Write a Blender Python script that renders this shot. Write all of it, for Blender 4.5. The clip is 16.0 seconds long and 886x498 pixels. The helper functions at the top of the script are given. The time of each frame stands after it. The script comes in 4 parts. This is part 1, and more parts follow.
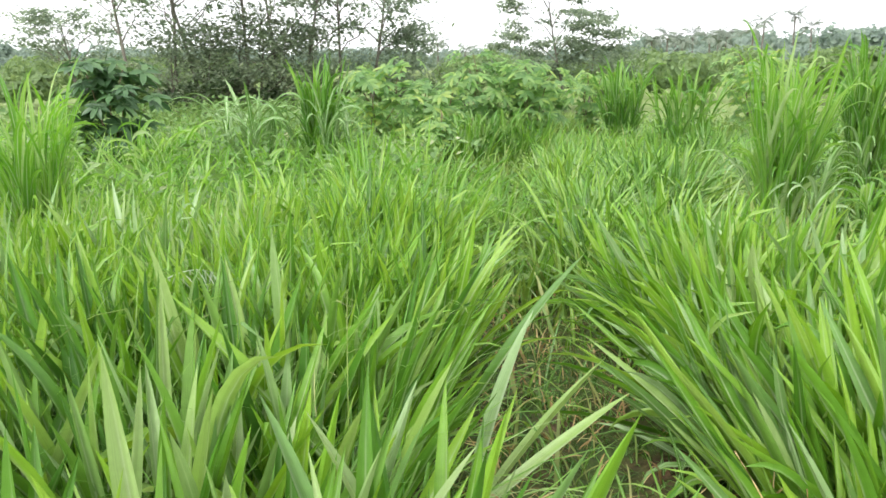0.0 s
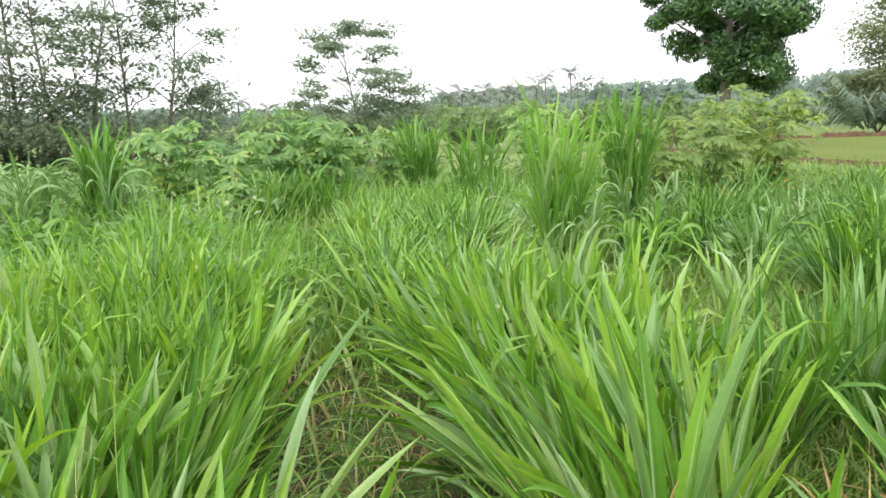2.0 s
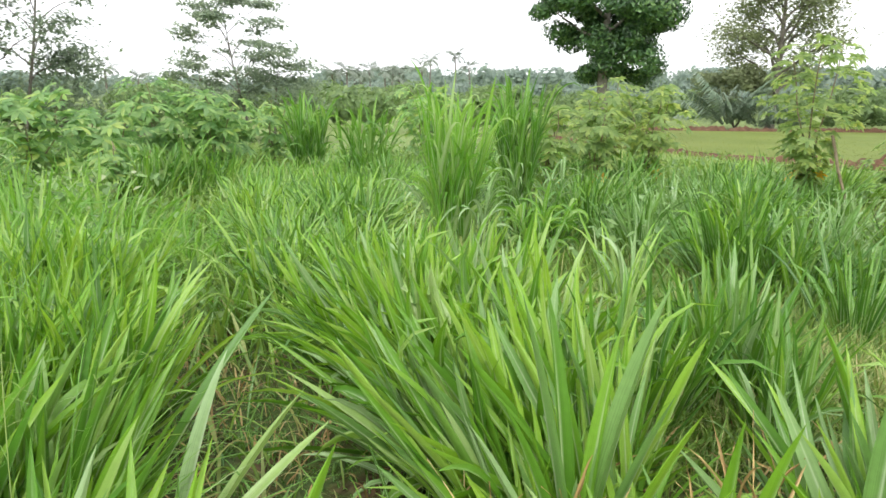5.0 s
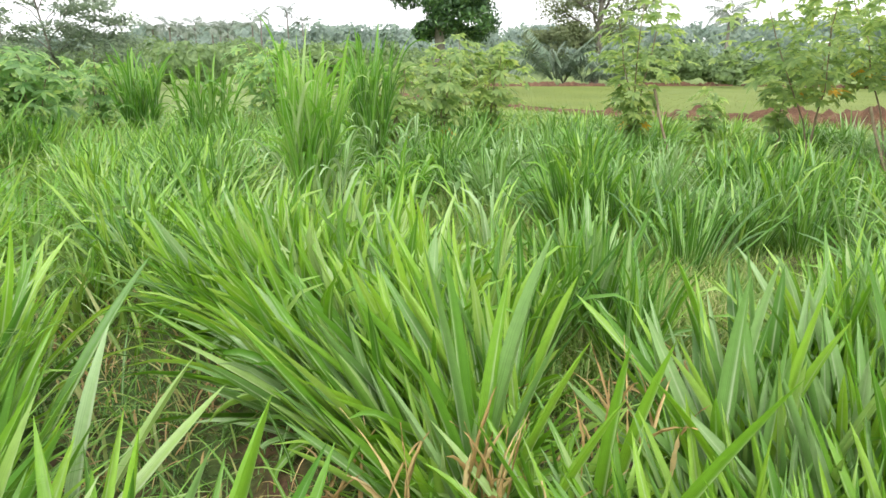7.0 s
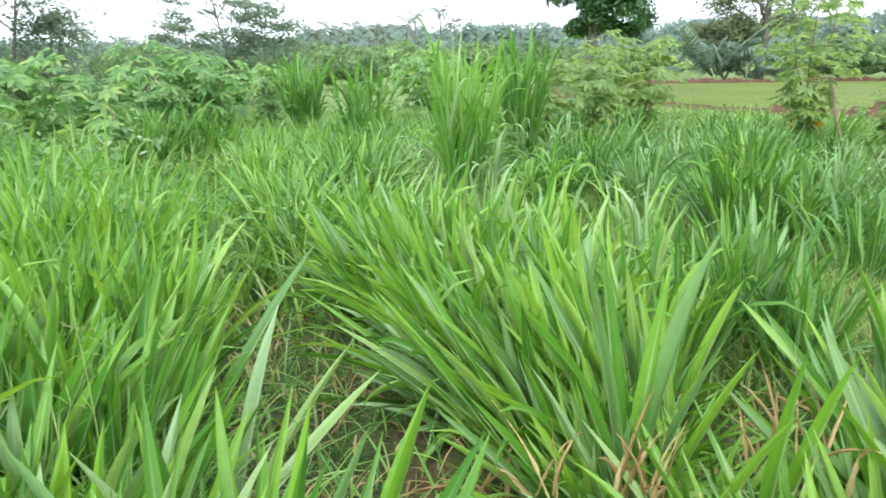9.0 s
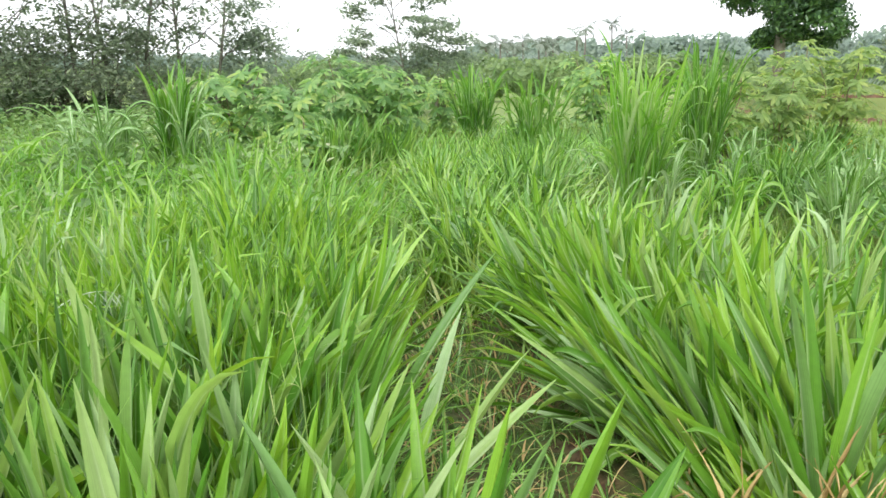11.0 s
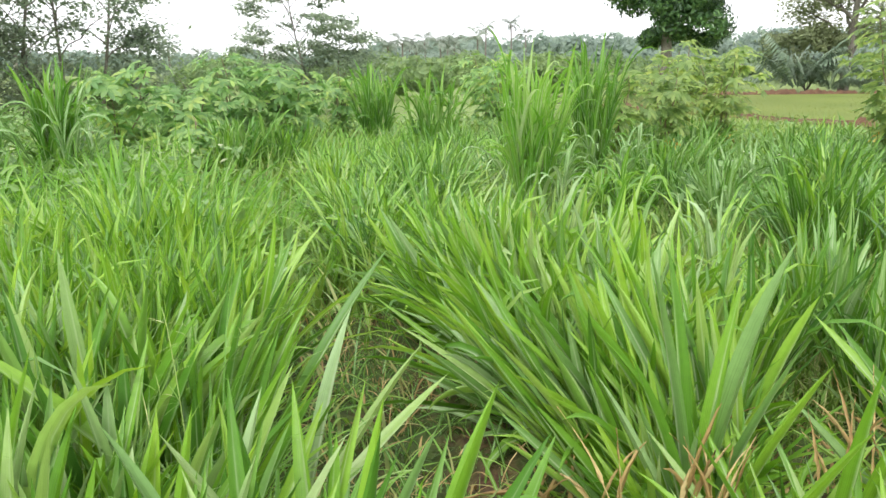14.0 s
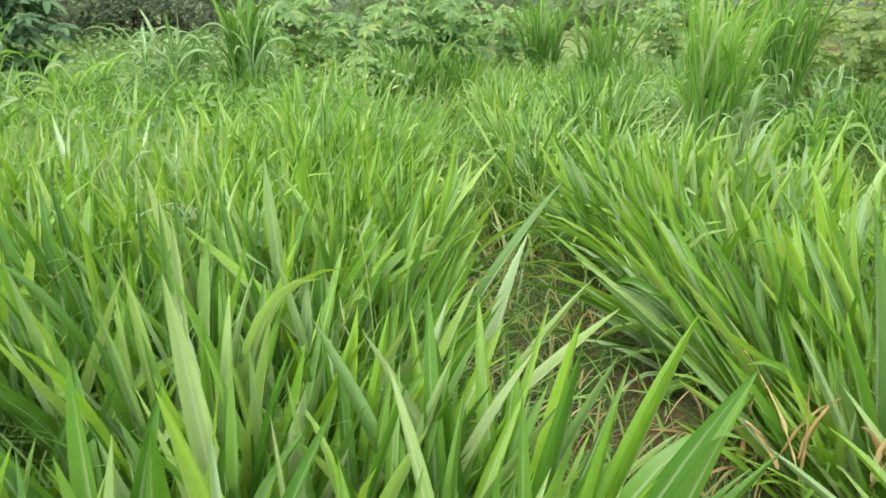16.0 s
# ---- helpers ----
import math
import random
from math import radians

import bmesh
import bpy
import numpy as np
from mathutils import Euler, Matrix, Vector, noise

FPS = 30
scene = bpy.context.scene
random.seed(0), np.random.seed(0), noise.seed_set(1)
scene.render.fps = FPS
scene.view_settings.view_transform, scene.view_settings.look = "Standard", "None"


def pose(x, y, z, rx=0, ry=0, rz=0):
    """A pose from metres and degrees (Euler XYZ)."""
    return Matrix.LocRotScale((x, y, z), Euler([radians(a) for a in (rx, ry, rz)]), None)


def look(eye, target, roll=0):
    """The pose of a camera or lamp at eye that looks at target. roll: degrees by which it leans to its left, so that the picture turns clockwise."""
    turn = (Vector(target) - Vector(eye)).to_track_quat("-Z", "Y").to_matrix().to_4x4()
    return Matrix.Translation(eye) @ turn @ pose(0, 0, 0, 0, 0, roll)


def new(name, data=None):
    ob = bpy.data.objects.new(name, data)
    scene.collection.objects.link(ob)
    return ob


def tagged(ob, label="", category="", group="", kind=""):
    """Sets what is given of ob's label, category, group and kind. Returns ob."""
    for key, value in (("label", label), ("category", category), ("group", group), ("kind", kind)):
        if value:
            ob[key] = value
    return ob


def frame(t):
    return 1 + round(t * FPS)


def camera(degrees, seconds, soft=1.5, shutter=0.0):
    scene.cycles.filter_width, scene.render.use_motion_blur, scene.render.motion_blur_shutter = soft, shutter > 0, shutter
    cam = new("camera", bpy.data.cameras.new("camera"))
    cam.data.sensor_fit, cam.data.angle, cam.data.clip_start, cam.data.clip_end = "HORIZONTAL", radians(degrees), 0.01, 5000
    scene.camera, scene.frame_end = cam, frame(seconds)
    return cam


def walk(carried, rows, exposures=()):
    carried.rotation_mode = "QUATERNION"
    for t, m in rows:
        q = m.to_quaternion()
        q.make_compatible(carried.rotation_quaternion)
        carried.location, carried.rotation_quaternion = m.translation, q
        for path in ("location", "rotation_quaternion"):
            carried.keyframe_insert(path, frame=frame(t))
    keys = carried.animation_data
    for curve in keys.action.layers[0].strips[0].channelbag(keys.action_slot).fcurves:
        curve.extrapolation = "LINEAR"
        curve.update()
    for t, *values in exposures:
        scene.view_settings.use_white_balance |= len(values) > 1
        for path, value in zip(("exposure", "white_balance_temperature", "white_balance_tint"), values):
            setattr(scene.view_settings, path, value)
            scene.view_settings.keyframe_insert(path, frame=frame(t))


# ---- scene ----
cam = camera(63.5, 16.0, 1.5, 0.2)
PATH = [
    (0, (0.038, 0.11, 1.59), (0.036, 2.047, 1.093), 0.0),
    (0.5, (0.046, 0.099, 1.582), (0.149, 2.044, 1.125), -0.1),
    (1, (0.097, 0.089, 1.588), (0.351, 2.028, 1.17), -0.4),
    (1.5, (0.146, 0.061, 1.594), (0.552, 1.982, 1.21), -1.1),
    (2, (0.171, 0.052, 1.597), (0.675, 1.954, 1.241), -1.4),
    (2.5, (0.157, 0.043, 1.604), (0.707, 1.933, 1.253), -0.9),
    (3, (0.145, 0.046, 1.604), (0.701, 1.936, 1.257), -0.4),
    (3.2, (0.143, 0.047, 1.603), (0.705, 1.935, 1.256), -0.3),
    (5.3, (0.015, 0.112, 1.606), (0.892, 1.858, 1.183), 1.6),
    (5.5, (-0.024, 0.125, 1.599), (0.901, 1.845, 1.168), 1.8),
    (6, (-0.07, 0.129, 1.608), (0.957, 1.783, 1.151), 1.4),
    (6.5, (-0.078, 0.124, 1.599), (1.031, 1.718, 1.121), 1.2),
    (7, (-0.118, 0.099, 1.601), (1.05, 1.64, 1.09), 1.0),
    (7.5, (-0.138, 0.095, 1.582), (1.036, 1.624, 1.048), 1.0),
    (8, (-0.13, 0.099, 1.567), (0.985, 1.671, 1.034), 0.7),
    (8.5, (-0.123, 0.104, 1.586), (0.873, 1.756, 1.057), 0.3),
    (9, (-0.154, 0.117, 1.586), (0.673, 1.863, 1.07), -0.1),
    (9.5, (-0.207, 0.112, 1.58), (0.429, 1.944, 1.09), -0.3),
    (10, (-0.249, 0.106, 1.589), (0.219, 1.99, 1.109), -0.4),
    (10.2, (-0.259, 0.103, 1.589), (0.159, 1.999, 1.111), -0.3),
    (12.5, (-0.272, 0.083, 1.598), (0.159, 1.973, 1.107), 0.3),
    (13, (-0.229, 0.08, 1.582), (0.315, 1.943, 1.098), 0.5),
    (13.5, (-0.192, 0.068, 1.593), (0.438, 1.904, 1.109), -0.1),
    (14, (-0.187, 0.067, 1.591), (0.473, 1.891, 1.103), -0.2),
    (14.5, (-0.199, 0.069, 1.583), (0.416, 1.905, 1.08), -0.2),
    (15, (-0.222, 0.082, 1.576), (0.296, 1.936, 1.035), -0.1),
    (15.5, (-0.245, 0.085, 1.57), (0.139, 1.955, 0.975), -0.3),
    (16, (-0.311, 0.079, 1.544), (-0.058, 1.952, 0.89), 0.8),
]
EXPOSURES = [(0.0, 0.81, 6500, 10), (1.0, 0.79, 6500, 10), (2.2, 0.64, 6500, 10), (3.2, 0.61, 6500, 10), (5.5, 0.70, 6500, 10), (6.5, 0.80, 6500, 10), (7.9, 0.83, 6500, 10), (8.5, 0.84, 6150, 7), (9.0, 0.84, 5850, 6), (10.2, 0.82, 6000, 6.5), (11.4, 0.77, 6500, 10), (14.0, 0.76, 6500, 10), (16.0, 0.80, 6500, 10)]
walk(cam, [(t, look(eye, target, roll)) for t, eye, target, roll in PATH], EXPOSURES)

# ---------------------------------------------------------------- light
SUN_ELEV, SUN_AZ = 50.0, 215.0
world = bpy.data.worlds.new("overcast_sky")
scene.world = world
world.use_nodes = True
wn, wl = world.node_tree.nodes, world.node_tree.links
wn.clear()
sky = wn.new("ShaderNodeTexSky")
sky.sky_type, sky.sun_disc = "NISHITA", False
sky.sun_elevation, sky.sun_rotation = radians(SUN_ELEV), radians(SUN_AZ)
sky.air_density, sky.dust_density, sky.ozone_density = 1.0, 6.0, 1.0
grey = wn.new("ShaderNodeHueSaturation")
grey.inputs["Saturation"].default_value = 0.10
grey.inputs["Value"].default_value = 1.0
cloud = wn.new("ShaderNodeMix")
cloud.data_type = "RGBA"
cloud.inputs[0].default_value = 0.8
cloud.inputs[7].default_value = (8.2, 8.3, 8.6, 1)
bg = wn.new("ShaderNodeBackground")
bg.inputs["Strength"].default_value = 0.15
wout = wn.new("ShaderNodeOutputWorld")
wl.new(sky.outputs[0], grey.inputs["Color"])
wl.new(grey.outputs[0], cloud.inputs[6])
wl.new(cloud.outputs[2], bg.inputs["Color"])
wl.new(bg.outputs[0], wout.inputs["Surface"])

sun_data = bpy.data.lights.new("sun", "SUN")
sun_data.energy, sun_data.angle, sun_data.color = 1.5, radians(25), (1.0, 0.97, 0.92)
sun = new("sun", sun_data)
sun.matrix_world = pose(0, 0, 30, 90 - SUN_ELEV, 0, -SUN_AZ + 180)


# ---------------------------------------------------------------- materials
def nodes_of(name):
    m = bpy.data.materials.new(name)
    m.use_nodes = True
    n, l = m.node_tree.nodes, m.node_tree.links
    n.clear()
    return m, n, l


def ramp(n, stops):
    r = n.new("ShaderNodeValToRGB")
    e = r.color_ramp.elements
    while len(e) < len(stops):
        e.new(0.5)
    for el, (p, c) in zip(e, stops):
        el.position, el.color = p, (*c, 1)
    return r


def math_node(n, l, op, a, b=None):
    m = n.new("ShaderNodeMath")
    m.operation = op
    for i, v in enumerate((a, b)):
        if v is None:
            continue
        if isinstance(v, (int, float)):
            m.inputs[i].default_value = v
        else:
            l.new(v, m.inputs[i])
    return m.outputs[0]


def leaf_material(name, stops, through_light=0.35, rough=0.45, rib=None, spots=0.15, patch=0.6, gloss=0.5):
    """Leaf: colour differs leaf by leaf and in wide patches, light shines through."""
    m, n, l = nodes_of(name)
    info, geo, tex = n.new("ShaderNodeObjectInfo"), n.new("ShaderNodeNewGeometry"), n.new("ShaderNodeTexCoord")
    r = math_node(n, l, "FRACT", math_node(n, l, "ADD", info.outputs["Random"], geo.outputs["Random Per Island"]))
    wide = n.new("ShaderNodeTexNoise")
    wide.inputs["Scale"].default_value, wide.inputs["Detail"].default_value = patch, 2
    l.new(geo.outputs["Position"], wide.inputs["Vector"])
    key = math_node(n, l, "ADD", math_node(n, l, "MULTIPLY", r, 0.75), math_node(n, l, "MULTIPLY", math_node(n, l, "SUBTRACT", wide.outputs["Fac"], 0.35), 0.8))
    base = ramp(n, stops)
    l.new(key, base.inputs[0])
    col = base.outputs[0]
    fine = n.new("ShaderNodeTexNoise")
    fine.inputs["Scale"].default_value, fine.inputs["Detail"].default_value = 38.0, 4
    l.new(geo.outputs["Position"], fine.inputs["Vector"])
    hsv = n.new("ShaderNodeHueSaturation")
    l.new(math_node(n, l, "ADD", 1.0 - spots, math_node(n, l, "MULTIPLY", fine.outputs["Fac"], 2 * spots)), hsv.inputs["Value"])
    l.new(col, hsv.inputs["Color"])
    col = hsv.outputs[0]
    if rib:
        sep = n.new("ShaderNodeSeparateXYZ")
        l.new(tex.outputs["UV"], sep.inputs[0])
        off = math_node(n, l, "ABSOLUTE", math_node(n, l, "SUBTRACT", sep.outputs[0], 0.5))
        line = math_node(n, l, "MAXIMUM", math_node(n, l, "SUBTRACT", 1.0, math_node(n, l, "DIVIDE", off, 0.11)), 0.0)
        line = math_node(n, l, "MULTIPLY", line, math_node(n, l, "MINIMUM", math_node(n, l, "MULTIPLY", math_node(n, l, "SUBTRACT", 1.0, sep.outputs[1]), 1.7), 1.0))
        mix = n.new("ShaderNodeMix")
        mix.data_type = "RGBA"
        l.new(math_node(n, l, "MULTIPLY", line, 0.95), mix.inputs[0])
        l.new(col, mix.inputs[6])
        mix.inputs[7].default_value = (*rib, 1)
        col = mix.outputs[2]
        # fine veins along the blade
        vein = n.new("ShaderNodeTexNoise")
        vm = n.new("ShaderNodeMapping")
        vm.inputs["Scale"].default_value = (26, 1.2, 1)
        l.new(tex.outputs["UV"], vm.inputs[0])
        l.new(vm.outputs[0], vein.inputs["Vector"])
        vein.inputs["Scale"].default_value = 1.0
        streak = n.new("ShaderNodeHueSaturation")
        l.new(math_node(n, l, "ADD", 0.56, math_node(n, l, "MULTIPLY", vein.outputs["Fac"], 0.88)), streak.inputs["Value"])
        l.new(col, streak.inputs["Color"])
        col = streak.outputs[0]
        bump = n.new("ShaderNodeBump")
        bump.inputs["Strength"].default_value, bump.inputs["Distance"].default_value = 0.35, 0.002
        l.new(vein.outputs["Fac"], bump.inputs["Height"])
    p = n.new("ShaderNodeBsdfPrincipled")
    p.inputs["Roughness"].default_value = rough
    p.inputs["Specular IOR Level"].default_value = gloss
    l.new(col, p.inputs["Base Color"])
    if rib:
        l.new(bump.outputs[0], p.inputs["Normal"])
    tr = n.new("ShaderNodeBsdfTranslucent")
    warm = n.new("ShaderNodeHueSaturation")
    warm.inputs["Hue"].default_value, warm.inputs["Saturation"].default_value, warm.inputs["Value"].default_value = 0.485, 1.1, 1.25
    l.new(col, warm.inputs["Color"])
    l.new(warm.outputs[0], tr.inputs["Color"])
    mixs, out = n.new("ShaderNodeMixShader"), n.new("ShaderNodeOutputMaterial")
    mixs.inputs[0].default_value = through_light
    l.new(p.outputs[0], mixs.inputs[1])
    l.new(tr.outputs[0], mixs.inputs[2])
    l.new(mixs.outputs[0], out.inputs["Surface"])
    return m


def rough_material(name, stops, scale, rough=0.9, bump_height=0.02, second=6.0):
    m, n, l = nodes_of(name)
    geo = n.new("ShaderNodeNewGeometry")
    a, b = n.new("ShaderNodeTexNoise"), n.new("ShaderNodeTexNoise")
    a.inputs["Scale"].default_value, a.inputs["Detail"].default_value = scale, 5
    b.inputs["Scale"].default_value, b.inputs["Detail"].default_value = scale * second, 6
    for t in (a, b):
        l.new(geo.outputs["Position"], t.inputs["Vector"])
    key = math_node(n, l, "ADD", math_node(n, l, "MULTIPLY", a.outputs["Fac"], 0.6), math_node(n, l, "MULTIPLY", b.outputs["Fac"], 0.4))
    key = math_node(n, l, "ADD", math_node(n, l, "MULTIPLY", math_node(n, l, "SUBTRACT", key, 0.5), 2.2), 0.5)
    c = ramp(n, stops)
    l.new(key, c.inputs[0])
    p, out = n.new("ShaderNodeBsdfPrincipled"), n.new("ShaderNodeOutputMaterial")
    p.inputs["Roughness"].default_value = rough
    p.inputs["Specular IOR Level"].default_value = 0.25
    bump = n.new("ShaderNodeBump")
    bump.inputs["Strength"].default_value, bump.inputs["Distance"].default_value = 0.7, bump_height
    l.new(b.outputs["Fac"], bump.inputs["Height"])
    l.new(bump.outputs[0], p.inputs["Normal"])
    l.new(c.outputs[0], p.inputs["Base Color"])
    l.new(p.outputs[0], out.inputs["Surface"])
    return m


G = dict(
    fodder=leaf_material("fodder_grass_leaf", [(0.0, (0.058, 0.155, 0.024)), (0.25, (0.112, 0.268, 0.030)), (0.48, (0.180, 0.365, 0.042)), (0.70, (0.268, 0.455, 0.060)), (0.85, (0.278, 0.430, 0.112)), (1.0, (0.365, 0.475, 0.230))], 0.36, 0.38, rib=(0.56, 0.66, 0.40), gloss=0.55),
    tall=leaf_material("tall_grass_leaf", [(0.0, (0.085, 0.235, 0.032)), (0.4, (0.165, 0.370, 0.050)), (0.7, (0.260, 0.455, 0.095)), (1.0, (0.430, 0.550, 0.280))], 0.54, 0.36, rib=(0.46, 0.55, 0.33), gloss=0.5),
    dark=leaf_material("dark_grass_leaf", [(0.0, (0.040, 0.118, 0.022)), (0.45, (0.086, 0.225, 0.026)), (0.75, (0.155, 0.312, 0.050)), (1.0, (0.290, 0.405, 0.175))], 0.30, 0.42, rib=(0.46, 0.58, 0.32), gloss=0.4),
    stool=leaf_material("stool_grass_leaf", [(0.0, (0.060, 0.175, 0.026)), (0.45, (0.125, 0.300, 0.040)), (0.75, (0.210, 0.390, 0.075)), (1.0, (0.380, 0.490, 0.230))], 0.45, 0.36, rib=(0.46, 0.56, 0.33), gloss=0.5),
    weed=leaf_material("weed_leaf", [(0.0, (0.085, 0.175, 0.030)), (0.5, (0.165, 0.290, 0.050)), (0.8, (0.260, 0.370, 0.090)), (1.0, (0.460, 0.440, 0.210))], 0.34, 0.55),
    crop=leaf_material("crop_leaf", [(0.0, (0.097, 0.190, 0.054)), (0.5, (0.160, 0.280, 0.081)), (0.85, (0.228, 0.340, 0.121)), (1.0, (0.365, 0.400, 0.230))], 0.32, 0.5),
    glaucous=leaf_material("blue_green_grass_leaf", [(0.0, (0.125, 0.265, 0.060)), (0.5, (0.195, 0.345, 0.105)), (1.0, (0.320, 0.450, 0.220))], 0.30, 0.36, rib=(0.60, 0.68, 0.48), gloss=0.5),
    straw=leaf_material("straw_weed_leaf", [(0.0, (0.150, 0.200, 0.050)), (0.4, (0.260, 0.300, 0.090)), (0.75, (0.400, 0.400, 0.160)), (1.0, (0.540, 0.480, 0.250))], 0.3, 0.6),
    pale=leaf_material("bleached_leaf", [(0.0, (0.42, 0.50, 0.36)), (1.0, (0.62, 0.68, 0.54))], 0.3, 0.5),
    dry=leaf_material("dry_leaf", [(0.0, (0.230, 0.145, 0.060)), (0.5, (0.470, 0.330, 0.140)), (1.0, (0.680, 0.540, 0.280))], 0.25, 0.7),
    cassava=leaf_material("cassava_leaf", [(0.0, (0.150, 0.285, 0.112)), (0.45, (0.255, 0.420, 0.175)), (0.8, (0.360, 0.525, 0.205)), (1.0, (0.510, 0.610, 0.185))], 0.62, 0.45),
    cassava_light=leaf_material("light_cassava_leaf", [(0.0, (0.155, 0.255, 0.090)), (0.45, (0.260, 0.378, 0.135)), (0.8, (0.360, 0.470, 0.165)), (1.0, (0.470, 0.540, 0.165))], 0.62, 0.45),
    cassava_dark=leaf_material("dark_cassava_leaf", [(0.0, (0.050, 0.115, 0.048)), (0.6, (0.085, 0.175, 0.066)), (1.0, (0.150, 0.260, 0.090))], 0.32, 0.42),
    cassava_yellow=leaf_material("yellow_cassava_leaf", [(0.0, (0.627, 0.360, 0.054)), (1.0, (0.800, 0.520, 0.081))], 0.3, 0.5),
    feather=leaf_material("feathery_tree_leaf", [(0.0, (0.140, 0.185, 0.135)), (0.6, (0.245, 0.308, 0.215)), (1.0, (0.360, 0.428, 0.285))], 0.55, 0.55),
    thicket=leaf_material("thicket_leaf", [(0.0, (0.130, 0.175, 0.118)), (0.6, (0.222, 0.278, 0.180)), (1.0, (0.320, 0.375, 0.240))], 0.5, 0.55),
    mango=leaf_material("broad_tree_leaf", [(0.0, (0.022, 0.055, 0.024)), (0.40, (0.045, 0.110, 0.036)), (0.70, (0.085, 0.180, 0.052)), (1.0, (0.170, 0.290, 0.085))], 0.22, 0.35),
    # Olive foliage, with the pallor of haze added to its stops.
    olive=leaf_material("hazed_thin_tree_leaf", [(0.0, (0.160, 0.195, 0.105)), (0.6, (0.235, 0.280, 0.145)), (1.0, (0.320, 0.370, 0.190))], 0.45, 0.6),
    shrub=leaf_material("shrub_leaf", [(0.0, (0.060, 0.105, 0.052)), (0.6, (0.105, 0.165, 0.075)), (1.0, (0.165, 0.240, 0.100))], 0.25, 0.55),
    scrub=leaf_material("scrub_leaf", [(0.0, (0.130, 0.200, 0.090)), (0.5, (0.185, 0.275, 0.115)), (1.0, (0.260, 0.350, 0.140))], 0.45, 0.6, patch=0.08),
    # Distance haze is mixed into this leaf colour: paler and bluer than green.
    woods=leaf_material("hazed_woods_leaf", [(0.0, (0.205, 0.265, 0.235)), (0.5, (0.255, 0.320, 0.270)), (1.0, (0.310, 0.380, 0.300))], 0.5, 0.7, patch=0.03),
    palm=leaf_material("palm_leaf", [(0.0, (0.160, 0.195, 0.155)), (0.6, (0.210, 0.250, 0.195)), (1.0, (0.270, 0.310, 0.235))], 0.25, 0.5, patch=0.05),
    # Grey-green fronds, lightened here to carry the haze in their colour.
    grey_palm=leaf_material("hazed_grey_palm_leaf", [(0.0, (0.120, 0.180, 0.120)), (0.6, (0.195, 0.260, 0.180)), (1.0, (0.300, 0.360, 0.285))], 0.25, 0.45),
    lawn=leaf_material("short_grass_leaf", [(0.0, (0.170, 0.225, 0.055)), (0.5, (0.220, 0.275, 0.072)), (1.0, (0.300, 0.315, 0.110))], 0.3, 0.75, patch=0.25, gloss=0.15),
    bark=rough_material("grey_bark", [(0.0, (0.10, 0.088, 0.072)), (0.5, (0.19, 0.172, 0.145)), (1.0, (0.30, 0.28, 0.24))], 3.0, 0.85, 0.02),
    stem=rough_material("cassava_stem", [(0.0, (0.12, 0.09, 0.055)), (0.5, (0.22, 0.175, 0.11)), (1.0, (0.34, 0.29, 0.19))], 9.0, 0.7, 0.006),
    red_soil=rough_material("red_soil", [(0.0, (0.060, 0.036, 0.026)), (0.5, (0.115, 0.062, 0.036)), (1.0, (0.205, 0.128, 0.074))], 3.2, 0.95, 0.08),
    white=rough_material("white_petal", [(0.0, (0.7, 0.7, 0.62)), (1.0, (0.85, 0.85, 0.8))], 30, 0.6, 0.001),
)


